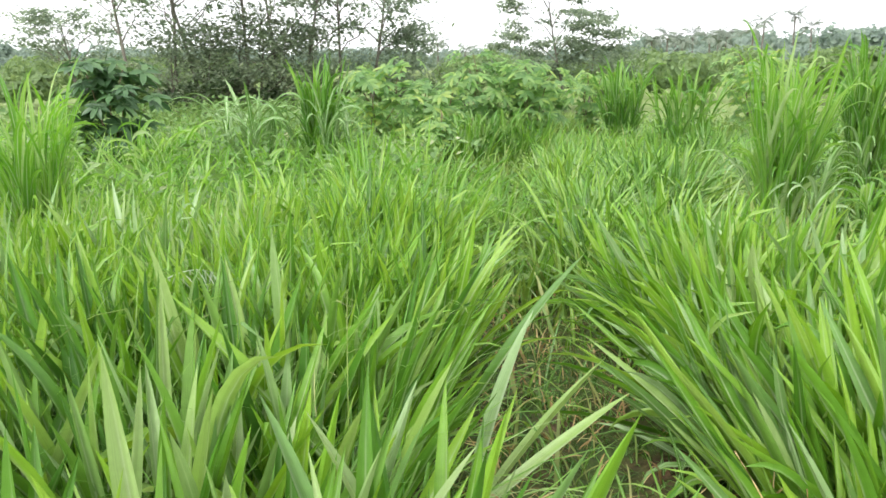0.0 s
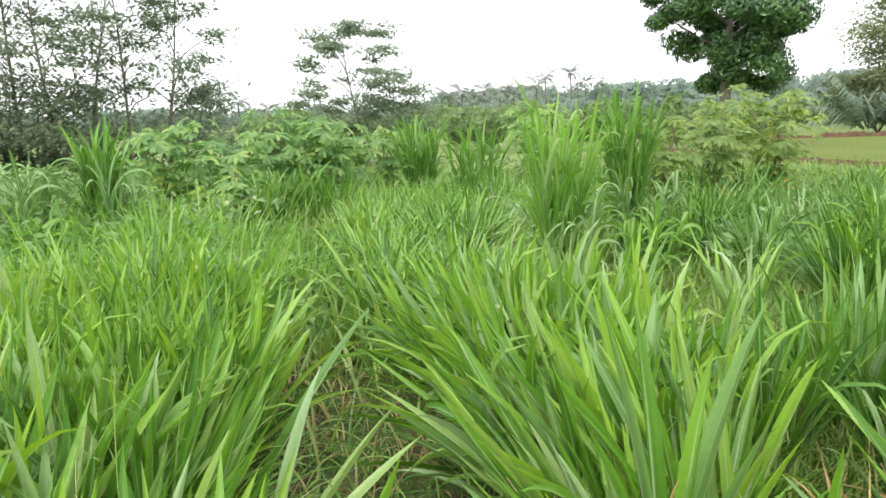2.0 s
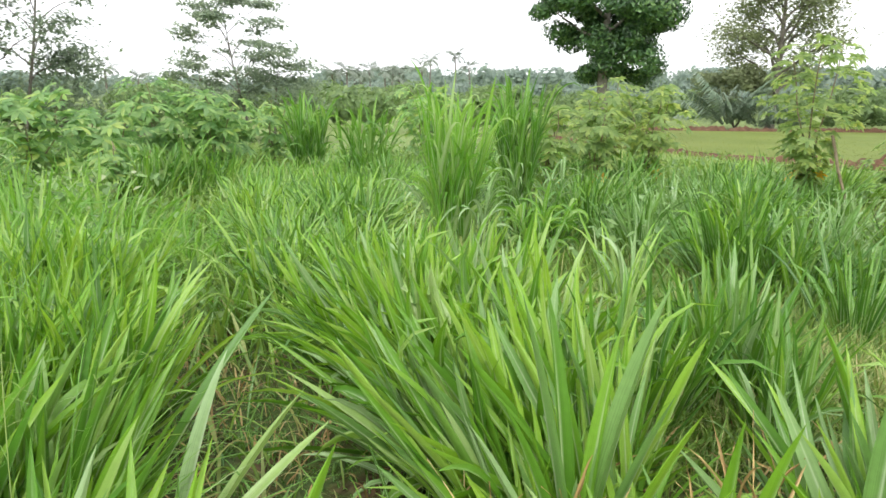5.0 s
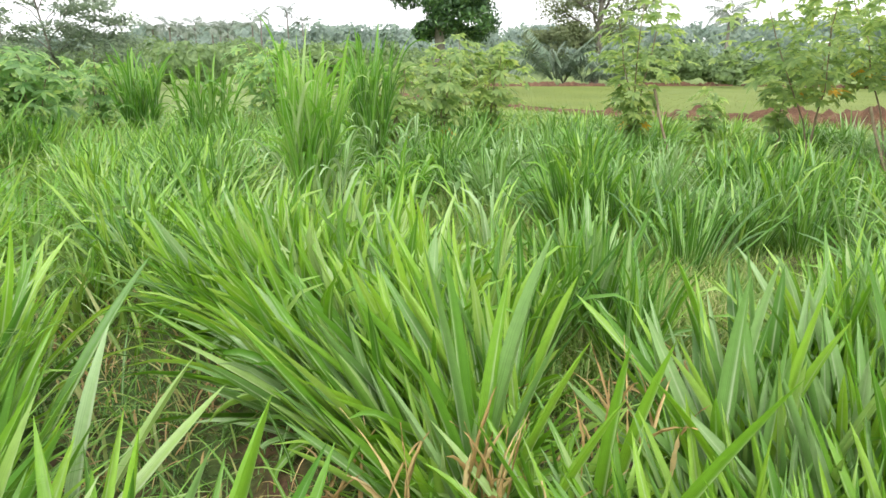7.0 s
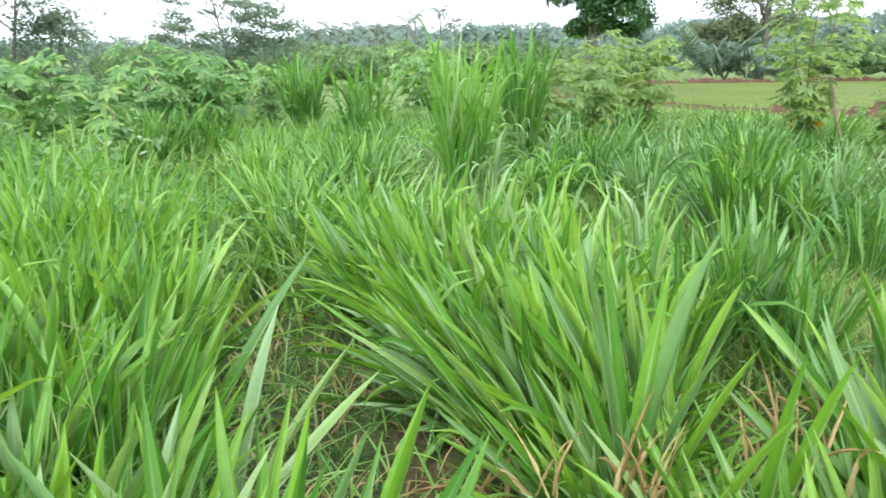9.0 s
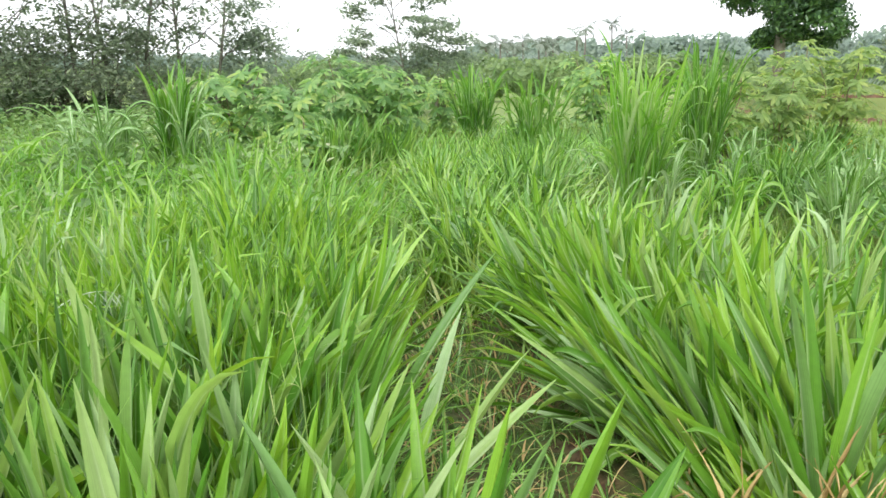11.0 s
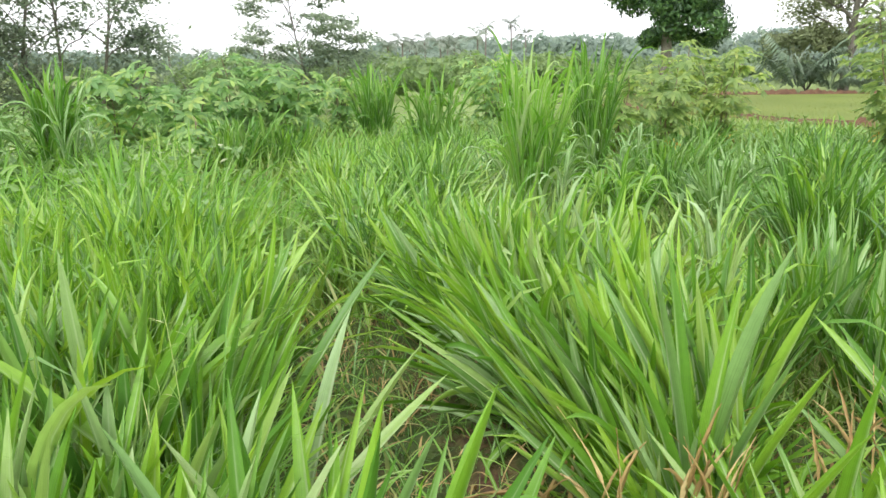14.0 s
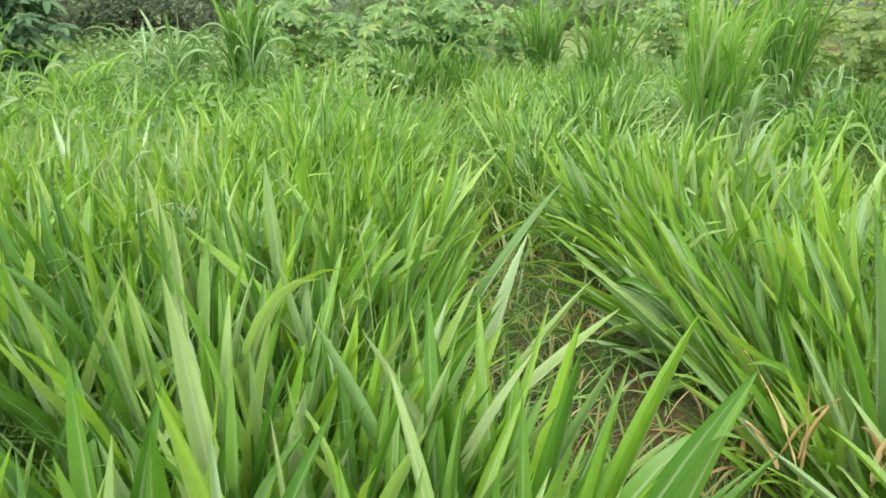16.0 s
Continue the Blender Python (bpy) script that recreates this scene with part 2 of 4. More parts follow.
def ground_material():
    """Brown soil with litter and moss between the plants, green cover farther off."""
    m, n, l = nodes_of("field_soil")
    geo = n.new("ShaderNodeNewGeometry")
    noises = []
    for s in (0.35, 4.0, 26.0):
        t = n.new("ShaderNodeTexNoise")
        t.inputs["Scale"].default_value, t.inputs["Detail"].default_value = s, 6
        l.new(geo.outputs["Position"], t.inputs["Vector"])
        noises.append(t.outputs["Fac"])
    soil = ramp(n, [(0.25, (0.028, 0.015, 0.008)), (0.5, (0.080, 0.042, 0.022)), (0.72, (0.165, 0.092, 0.048))])
    l.new(noises[2], soil.inputs[0])
    moss = ramp(n, [(0.2, (0.026, 0.050, 0.010)), (0.8, (0.095, 0.140, 0.030))])
    l.new(noises[2], moss.inputs[0])
    mix = n.new("ShaderNodeMix")
    mix.data_type = "RGBA"
    cover = ramp(n, [(0.40, (0, 0, 0)), (0.56, (1, 1, 1))])
    l.new(math_node(n, l, "ADD", math_node(n, l, "MULTIPLY", noises[0], 0.4), math_node(n, l, "MULTIPLY", noises[1], 0.62)), cover.inputs[0])
    l.new(cover.outputs[0], mix.inputs[0])
    l.new(soil.outputs[0], mix.inputs[6])
    l.new(moss.outputs[0], mix.inputs[7])
    # a sward of grass over the soil beyond the tilled field
    reach = n.new("ShaderNodeVectorMath")
    reach.operation = "LENGTH"
    l.new(geo.outputs["Position"], reach.inputs[0])
    sward = ramp(n, [(0.25, (0.085, 0.130, 0.032)), (0.5, (0.150, 0.215, 0.052)), (0.75, (0.235, 0.290, 0.085))])
    l.new(noises[1], sward.inputs[0])
    grown = ramp(n, [(0.30, (0, 0, 0)), (0.55, (1, 1, 1))])
    l.new(math_node(n, l, "ADD", math_node(n, l, "DIVIDE", math_node(n, l, "SUBTRACT", reach.outputs["Value"], 9.0), 14.0), math_node(n, l, "MULTIPLY", math_node(n, l, "SUBTRACT", noises[1], 0.5), 0.6)), grown.inputs[0])
    over = n.new("ShaderNodeMix")
    over.data_type = "RGBA"
    l.new(grown.outputs[0], over.inputs[0])
    l.new(mix.outputs[2], over.inputs[6])
    l.new(sward.outputs[0], over.inputs[7])
    p, out, bump = n.new("ShaderNodeBsdfPrincipled"), n.new("ShaderNodeOutputMaterial"), n.new("ShaderNodeBump")
    p.inputs["Roughness"].default_value = 0.95
    bump.inputs["Strength"].default_value, bump.inputs["Distance"].default_value = 0.8, 0.03
    l.new(noises[2], bump.inputs["Height"])
    l.new(bump.outputs[0], p.inputs["Normal"])
    l.new(over.outputs[2], p.inputs["Base Color"])
    l.new(p.outputs[0], out.inputs["Surface"])
    return m


G["ground"] = ground_material()


# ---------------------------------------------------------------- mesh makers
def mesh_from(name, co, quads, mat, uv=None, smooth=True):
    """A mesh out of vertex and quad (or triangle) arrays."""
    me = bpy.data.meshes.new(name)
    co, quads = np.asarray(co, np.float32), np.asarray(quads, np.int32)
    k = quads.shape[1]
    me.vertices.add(len(co))
    me.vertices.foreach_set("co", co.ravel())
    me.loops.add(quads.size)
    me.loops.foreach_set("vertex_index", quads.ravel())
    me.polygons.add(len(quads))
    me.polygons.foreach_set("loop_start", np.arange(0, quads.size, k, dtype=np.int32))
    me.polygons.foreach_set("use_smooth", np.full(len(quads), smooth, bool))
    if uv is not None:
        me.uv_layers.new(name="UVMap").data.foreach_set("uv", np.asarray(uv, np.float32)[quads.ravel()].ravel())
    me.update(calc_edges=True)
    me.materials.append(mat)
    return me


def blades(base, az, elev, bend, length, width, fold=0.25, twist=0.0, rows=8, across=3, belly=0.3, power=1.4, tip=1.6):
    """Many grass blades at once: vertices, quads and UV. Angles in radians; bend is how far the tip droops."""
    base = np.asarray(base, float)
    n = len(base)
    az, elev, bend, length, width, twist = (np.broadcast_to(np.asarray(v, float), (n,)) for v in (az, elev, bend, length, width, twist))
    s = np.linspace(0, 1, rows + 1)
    th = elev[:, None] - bend[:, None] * s[None] ** power
    h = np.stack([np.cos(az), np.sin(az), np.zeros(n)], 1)
    d = np.cos(th)[..., None] * h[:, None] + np.sin(th)[..., None] * np.array([0, 0, 1.0])
    step = (length / rows)[:, None, None] * (d[:, :-1] + d[:, 1:]) / 2
    c = base[:, None] + np.concatenate([np.zeros((n, 1, 3)), np.cumsum(step, 1)], 1)
    side = np.stack([-np.sin(az), np.cos(az), np.zeros(n)], 1)[:, None] * np.ones((1, rows + 1, 1))
    nor = np.cross(d, side)
    tw = (twist[:, None] * (0.4 + 0.6 * s[None]))[..., None]
    side, nor = side * np.cos(tw) + nor * np.sin(tw), nor * np.cos(tw) - side * np.sin(tw)
    prof = np.minimum(1, 0.42 + 0.58 * np.sin(np.pi / 2 * np.minimum(1, s / belly))) * (1 - np.clip((s - belly) / (1 - belly), 0, 1) ** tip)
    prof[-1] = 0.02
    w = (width[:, None] * prof[None] / 2)[..., None]
    if across == 3:
        v = np.stack([c - side * w + nor * w * fold, c - nor * w * fold, c + side * w + nor * w * fold], 2)
    else:
        v = np.stack([c - side * w, c + side * w], 2)
    uv = np.stack(np.broadcast_arrays(np.linspace(0, 1, across)[None, None], s[None, :, None], np.zeros((n, 1, 1)))[:2], -1)
    idx = np.arange(n * (rows + 1) * across).reshape(n, rows + 1, across)
    q = np.stack([idx[:, :-1, :-1], idx[:, :-1, 1:], idx[:, 1:, 1:], idx[:, 1:, :-1]], -1)
    return v.reshape(-1, 3), q.reshape(-1, 4), uv.reshape(-1, 2)


def joined(parts):
    """Several (vertices, faces, uv) sets as one."""
    off, vs, qs, us = 0, [], [], []
    for v, q, u in parts:
        vs.append(v), qs.append(q + off), us.append(u)
        off += len(v)
    return np.concatenate(vs), np.concatenate(qs), np.concatenate(us)


def tube(points, radii, sides=7):
    """A tapered limb along points."""
    p, r = np.asarray(points, float), np.asarray(radii, float)
    d = np.gradient(p, axis=0)
    d /= np.linalg.norm(d, axis=1)[:, None] + 1e-9
    ref = np.array([1.0, 0, 0]) if abs(d[0][0]) < 0.8 else np.array([0, 1.0, 0])
    a = np.cross(d, ref)
    a /= np.linalg.norm(a, axis=1)[:, None] + 1e-9
    b = np.cross(d, a)
    ang = np.linspace(0, 2 * np.pi, sides, endpoint=False)
    v = p[:, None] + r[:, None, None] * (np.cos(ang)[None, :, None] * a[:, None] + np.sin(ang)[None, :, None] * b[:, None])
    k = len(p)
    idx = np.arange(k * sides).reshape(k, sides)
    q = np.stack([idx[:-1], np.roll(idx[:-1], -1, 1), np.roll(idx[1:], -1, 1), idx[1:]], -1).reshape(-1, 4)
    return v.reshape(-1, 3), q, np.zeros((k * sides, 2))


def leaf_cards(centres, size, droop=0.3, flat=0.6, aspect=0.45, seed=0, out=None):
    """Small folded leaves, four corners and a bent middle line, round the centres."""
    g = np.random.default_rng(seed)
    n = len(centres)
    size = np.broadcast_to(size, (n,)) * g.uniform(0.7, 1.3, n)
    az = g.uniform(0, 2 * np.pi, n)
    el = g.normal(-droop, 0.45, n)
    d = np.stack([np.cos(az) * np.cos(el), np.sin(az) * np.cos(el), np.sin(el)], 1)
    up = g.normal(0, 1 - flat, (n, 3)) + np.array([0, 0, 1.0])
    if out is not None:
        up = np.asarray(out) + g.normal(0, 0.42, (n, 3))
    s = np.cross(d, up)
    s /= np.linalg.norm(s, axis=1)[:, None] + 1e-9
    if out is not None:
        d = np.cross(up, s)
        d /= np.linalg.norm(d, axis=1)[:, None] + 1e-9
    nn = np.cross(s, d)
    L, W = size[:, None], (size * aspect / 2)[:, None]
    c = np.asarray(centres)
    v = np.stack([c - d * L / 2, c - s * W + nn * W * 0.25, c + d * L / 2, c + s * W + nn * W * 0.25], 1)
    q = np.arange(n * 4).reshape(n, 4)
    return v.reshape(-1, 3), q, np.tile([[0.5, 0], [0, 0.5], [0.5, 1], [1, 0.5]], (n, 1))


def lumpy(centre, radii, lumps, per, size, seed, lump_r=0.34, inner=0.35, droop=0.3, flat=0.4, aspect=0.45):
    """A crown out of many leafy lumps in an ellipsoid, with gaps between them."""
    g = np.random.default_rng(seed)
    d = g.normal(0, 1, (lumps, 3))
    d /= np.linalg.norm(d, axis=1)[:, None]
    d[:, 2] = np.maximum(d[:, 2], -0.72)
    mid = d * g.uniform(inner, 0.85, (lumps, 1)) * np.asarray(radii)
    r = np.mean(radii) * lump_r * g.uniform(0.6, 1.2, lumps)
    u = g.normal(0, 1, (lumps * per, 3))
    u /= np.linalg.norm(u, axis=1)[:, None]
    u *= g.uniform(0.45, 1.05, (lumps * per, 1)) * np.array([1, 1, 0.75])
    c = np.repeat(mid, per, 0) + u * np.repeat(r, per)[:, None] + np.asarray(centre)
    way = u / (np.linalg.norm(u, axis=1)[:, None] + 1e-9) + 0.35 * np.repeat(d, per, 0)
    return leaf_cards(c, size, droop, flat, aspect, seed, way)


def part(name, data, parent, label="", kind=""):
    ob = new(name, data)
    ob.parent = parent
    return tagged(ob, label, kind=kind)


def thing(name, where, label, category, group="", turn=0.0, scale=1.0):
    ob = new(name)
    ob.empty_display_size = 0.1
    ob.matrix_basis = Matrix.LocRotScale(where, Euler((0, 0, turn)), (scale, scale, scale))
    return tagged(ob, label, category, group)


# ---------------------------------------------------------------- ground
def lump(x, y, s, seed=0.0):
    return noise.noise((x * s + seed, y * s - seed, seed))


def height(x, y):
    """The field: nearly flat with small lumps, a shallow furrow between the beds, woods rising far off."""
    r = math.hypot(x, y)
    z = 0.05 * lump(x, y, 0.9, 3) + 0.02 * lump(x, y, 4, 9)
    if y > 0:
        z -= 0.15 * math.exp(-((x - 0.75) / 0.24) ** 2) * min(1, max(0, 9 - y))
    z *= max(0.0, min(1, (40 - r) / 20)) if r > 20 else 1
    far = max(0, r - 150) / 110
    if far > 0:
        side = max(0, math.sin(max(-1.57, min(1.57, math.atan2(x, y) - 0.15))))
        z += min(2.2, far) * (0.5 + 9.5 * side) * (0.85 + 0.3 * lump(x, y, 0.008, 5))
    return z


def build_ground():
    rings = np.concatenate([[0.0], np.geomspace(0.35, 900, 110)])
    seg = 150
    co, q = [], []
    for i, r in enumerate(rings):
        for k in range(seg):
            a = 2 * math.pi * k / seg
            x, y = r * math.cos(a), r * math.sin(a)
            co.append((x, y, height(x, y)))
    idx = np.arange(len(rings) * seg).reshape(len(rings), seg)
    q = np.stack([idx[:-1], idx[1:], np.roll(idx[1:], -1, 1), np.roll(idx[:-1], -1, 1)], -1).reshape(-1, 4)
    ob = new("ground", mesh_from("ground", co, q, G["ground"]))
    tagged(ob, "brown field soil with moss and plant litter", "ground", kind="structure")


build_ground()


# ---------------------------------------------------------------- red earth banks and short-grass terrace
def bank(points, high, wide, label, seed):
    """A lumpy ridge of red earth along a line."""
    pts = np.asarray(points, float)
    seglen = np.linalg.norm(np.diff(pts, axis=0), axis=1)
    total = seglen.sum()
    n = int(total / 0.14)
    s = np.linspace(0, total, n)
    cum = np.concatenate([[0], np.cumsum(seglen)])
    x, y = np.interp(s, cum, pts[:, 0]), np.interp(s, cum, pts[:, 1])
    d = np.gradient(np.stack([x, y], 1), axis=0)
    d /= np.linalg.norm(d, axis=1)[:, None]
    nx, ny = -d[:, 1], d[:, 0]
    u = np.linspace(-1, 1, 11)
    co = []
    for i in range(n):
        for v in u:
            px, py = x[i] + nx[i] * v * wide, y[i] + ny[i] * v * wide
            taper = 0.35 + 0.65 * min(1, max(0, (n * 0.62 - i) / (n * 0.25))) if seed == 2 else 1.0
            h = taper * high * max(0, 1 - abs(v) ** 2.2) * (0.8 + 0.5 * lump(px, py, 0.7, seed) + 0.7 * lump(px, py, 3.6, seed))
            co.append((px, py, height(px, py) - 0.03 + h))
    idx = np.arange(n * 11).reshape(n, 11)
    q = np.stack([idx[:-1, :-1], idx[1:, :-1], idx[1:, 1:], idx[:-1, 1:]], -1).reshape(-1, 4)
    tagged(new("earth_bank", mesh_from("earth_bank", co, q, G["red_soil"])), label, "earth bank", kind="structure")


bank([(27, 0), (21.5, 7), (19.2, 12.3), (17.4, 15.8), (17.0, 23.5), (17.5, 28)], 0.52, 0.5, "crumbling bank of red-brown earth along the field edge", 2)
bank([(62, 20), (50, 31), (33, 33.5), (24, 36)], 0.34, 0.5, "low bank of red earth across the terrace", 6)


def build_terrace():
    g = np.random.default_rng(31)
    edge = [(27.3, 0.4), (21.9, 7.2), (19.6, 12.5), (17.8, 16), (17.4, 23.6), (18, 28), (24, 35.6), (33, 33), (50, 30.6), (62, 20), (60, 5)]
    bm = bmesh.new()
    f = bm.faces.new([bm.verts.new((x, y, 0.09)) for x, y in edge])
    bmesh.ops.triangulate(bm, faces=[f])
    me = bpy.data.meshes.new("lawn")
    bm.to_mesh(me)
    bm.free()
    me.materials.append(G["lawn"])
    tagged(new("lawn", me), "terrace of short pale green grass behind the bank", "grass", kind="structure")
    px, py = g.uniform(17, 60, 90000), g.uniform(0, 36, 90000)
    poly = np.array(edge)
    inside = np.zeros(len(px), bool)
    for (x0, y0), (x1, y1) in zip(poly, np.roll(poly, -1, 0)):
        cross = ((y0 > py) != (y1 > py)) & (px < (x1 - x0) * (py - y0) / (y1 - y0 + 1e-9) + x0)
        inside ^= cross
    near = np.hypot(px, py) < g.uniform(18, 48, len(px))
    px, py = px[inside & near], py[inside & near]
    n = len(px)
    v, q, u = blades(np.stack([px, py, np.full(n, 0.08)], 1), g.uniform(0, 6.28, n), g.uniform(0.9, 1.5, n), g.uniform(0.2, 0.9, n), g.uniform(0.03, 0.08, n), g.uniform(0.010, 0.02, n), rows=2, across=2)
    tagged(new("short_grass", mesh_from("short_grass", v, q, G["lawn"], u)), "short pale green grass on the terrace", "grass", kind="stuff")


build_terrace()


# ---------------------------------------------------------------- fodder grass
def in_view(x, y):
    return abs(math.atan2(x, y) - 0.25) < 1.05


def clump_blades(g, n, radius, lean=(0.0, 0.0), tall=0.75, wide=0.036, spread=0.5, droop=0.5, rows=8, across=3, power=1.8):
    """Blades of one clump: they rise from a small foot, fan outward and follow the clump's lean."""
    a, r = g.uniform(0, 2 * np.pi, n), radius * np.sqrt(g.uniform(0, 1, n))
    base = np.stack([r * np.cos(a), r * np.sin(a), np.full(n, -0.02)], 1)
    tilt = spread * (0.25 + r / radius) * g.uniform(0.4, 1.2, n)
    vx, vy = tilt * np.cos(a) + lean[0] + g.normal(0, 0.10, n), tilt * np.sin(a) + lean[1] + g.normal(0, 0.10, n)
    az, m = np.arctan2(vy, vx), np.hypot(vx, vy)
    elev = np.pi / 2 - np.minimum(m, 1.25)
    length = tall * g.uniform(0.7, 1.12, n)
    bend = np.abs(g.normal(0.12, droop * 0.45, n)) + min(1, droop) * g.uniform(0.6, 1.8, n) * (g.uniform(0, 1, n) < 0.25)
    return blades(base, az, elev, bend, length, wide * g.uniform(0.7, 1.2, n), g.uniform(0.15, 0.4), g.normal(0, 0.5, n), rows, across, 0.3, power, 2.6)


PALE_POOL, LEAF_POOL, BENT_POOL, DEEP_POOL = [], [], [], []
for k in range(26):
    g = np.random.default_rng(100 + k)
    bend, power = ([0.05, 0.12, 0.20, 0.32][k % 4] * g.uniform(0.8, 1.3), 1.4) if k < 16 else ([0.6, 1.0, 1.5, 1.9, 2.3][k % 5], [2.0, 4.0][k % 2])
    v, q, u = blades([(0, 0, 0)], 0.0, np.pi / 2, bend, 0.74, 0.046 * g.uniform(0.75, 1.15), g.uniform(0.28, 0.75), g.normal(0, 0.4), 12, 3, g.uniform(0.25, 0.5), power, g.uniform(2.6, 4.4))
    me = mesh_from("leaf", v, q, G["fodder"], u)
    (LEAF_POOL if k < 16 else BENT_POOL).append(me)
    if k < 16 and k % 2 == 0:
        other = me.copy()
        other.materials[0] = G["glaucous"]
        PALE_POOL.append(other)
    if k < 16:
        other = me.copy()
        other.materials[0] = G["dark"]
        DEEP_POOL.append(other)
TUFT_POOL = []
for k in range(8):
    g = np.random.default_rng(200 + k)
    TUFT_POOL.append(mesh_from("tuft", *[clump_blades(g, 30, 0.16, tall=0.56, wide=0.027, spread=0.7, droop=1.0, rows=6)[i] for i in (0, 1)], G["fodder"]))


def lean_at(x, y):
    """How the beds lean: both fall towards the furrow and away from the camera."""
    if x < 0.6:
        k = max(0, 1 - (0.6 - x) / 1.3)
        return 0.02 + 0.42 * k - 0.30 * max(0, min(1, (-0.55 - x) / 0.7)), 0.10
    if y > 4.7:
        return 0.14, 0.02
    if x < 2.2:
        k = max(0.5, min(1, (y - 0.8) / 1.8))
        return (-0.50 + 0.55 * (x - 1.2)) * k, 0.26
    return 0.0, 0.08


def bed(x, y):
    """Height of the fodder grass at a place of the plan, 0 where there is none."""
    wob = 0.12 * lump(x, y, 1.7, 1)
    if x < -0.06 + 0.18 * max(0, min(1, 2.2 - y)) + wob and x > -5.0 and 0.75 < y < 6.2 + 0.5 * lump(x, 0, 0.8, 4) + min(0, 0.35 * (x + 0.6)):
        return 0.80
    if 1.25 + wob < x < 1.80 + 0.06 * y + wob and 1.98 < y < 4.3:
        return 0.86
    if 1.20 < x < 1.55 and 1.60 < y < 1.98:
        return 0.62
    if 1.15 < x < 2.0 and 0.42 < y < 1.12:
        return 0.66
    if 1.15 + wob < x < (2.0 if y < 6.6 else 2.6) + wob and 5.0 < y < 9.5:
        return 0.72
    if x > 2.0 and y < 1.60 - 0.12 * (x - 2) + wob and y > 0.3 and x < 4.6:
        return 0.80
    return 0.0


NEAR = []


def near_clump(x, y, tall, g):
    lx, ly = lean_at(x, y)
    top = thing("grass_clump", (x, y, height(x, y)), "clump of broad-leaved green fodder grass in the field", "grass", "fodder grass clumps")
    NEAR.append(top)
    row, side = 1.1 < x < 1.95, x >= 1.95
    n = int(g.integers(22, 28)) + (10 if row else 7 if side else 0)
    for _ in range(n):
        a, r = g.uniform(0, 2 * math.pi), 0.13 * math.sqrt(g.uniform())
        t = (0.36 if row else 0.44) * (0.2 + r / 0.13) * g.uniform(0.3, 1.25)
        wild = 0.32 if g.uniform() < 0.16 else 0.13
        vx, vy = t * math.cos(a) + lx + g.normal(0, wild), t * math.sin(a) + ly + g.normal(0, wild)
        s = tall / 0.74 * g.uniform(0.66, 1.2)
        # Dark leaves grow commoner leftward, adding the dense bed's shade by colour.
        pool = PALE_POOL if g.uniform() < (0.46 if side else 0.20 if row else 0.05) else BENT_POOL if g.uniform() < (0.06 if side else 0.09) else DEEP_POOL if g.uniform() < (0.62 if x < -0.4 else 0.50 if x < 0.6 else 0.0 if side else 0.06) else LEAF_POOL
        ob = part("leaf", pool[int(g.integers(len(pool)))], top)
        m = min(math.hypot(vx, vy), 1.0)
        spin = Matrix.Rotation(math.atan2(vy, vx), 4, "Z") @ Matrix.Rotation(m, 4, "Y") @ Matrix.Rotation(g.normal(0, 0.7), 4, "Z")
        ob.matrix_basis = Matrix.Translation((r * math.cos(a), r * math.sin(a), -0.02)) @ spin @ Matrix.Diagonal((s * g.uniform(0.8, 1.1), s * g.uniform(0.7, 1.15) * (0.80 if row else 0.92), s, 1))
    for _ in range(2 if x > 1.1 else 1):
        tuft = part("tuft", TUFT_POOL[int(g.integers(len(TUFT_POOL)))], top)
        tuft.matrix_basis = pose(g.uniform(-0.05, 0.05), g.uniform(-0.05, 0.05), 0, 0, 0, g.uniform(0, 360))


SHOOT_POOL = {}


def shoot_mesh(mat, k, broad=False):
    """One tiller with its fan of leaves."""
    if (mat, k, broad) not in SHOOT_POOL:
        g = np.random.default_rng(300 + k + 50 * len(mat))
        v, q, u = clump_blades(g, 12 if mat == "fodder" and not broad else 11, 0.06, (0, 0), 0.76, 0.044 if broad else {"fodder": 0.036, "dark": 0.035}.get(mat, 0.040), 0.40, 1.3, 7, 3, 3.2)
        SHOOT_POOL[mat, k, broad] = mesh_from("shoot", v, q, G[mat], u)
    return SHOOT_POOL[mat, k, broad]


def mid_clump(x, y, tall, kind, g, label="clump of broad-leaved green fodder grass in the field", shoots=6):
    top = thing("grass_clump", (x, y, height(x, y)), label, "grass", "fodder grass clumps")
    lx, ly = lean_at(x, y) if kind not in ("dark", "pale") else (0.0, 0.0)
    for i in range(shoots):
        a, r = i * 2.4 + g.uniform(-0.4, 0.4), 0.13 * math.sqrt((i + 0.5) / shoots)
        vx, vy = lx + 0.18 * r / 0.13 * math.cos(a) + g.normal(0, 0.12), ly + 0.18 * r / 0.13 * math.sin(a) + g.normal(0, 0.10)
        m = min(math.hypot(vx, vy), 0.9)
        s = tall / 0.72 * g.uniform(0.8, 1.1)
        ob = part("shoot", shoot_mesh("dark" if kind == "dark" and i % 4 else "glaucous" if kind == "pale" or g.uniform() < (0.10 if kind == "left" else 0.25) else "fodder", int(g.integers(10)), kind == "row"), top)
        ob.matrix_basis = Matrix.Translation((r * math.cos(a), r * math.sin(a), 0)) @ Matrix.Rotation(math.atan2(vy, vx), 4, "Z") @ Matrix.Rotation(m, 4, "Y") @ Matrix.Rotation(g.uniform(0, 6.28), 4, "Z") @ Matrix.Diagonal((s, s, s, 1))


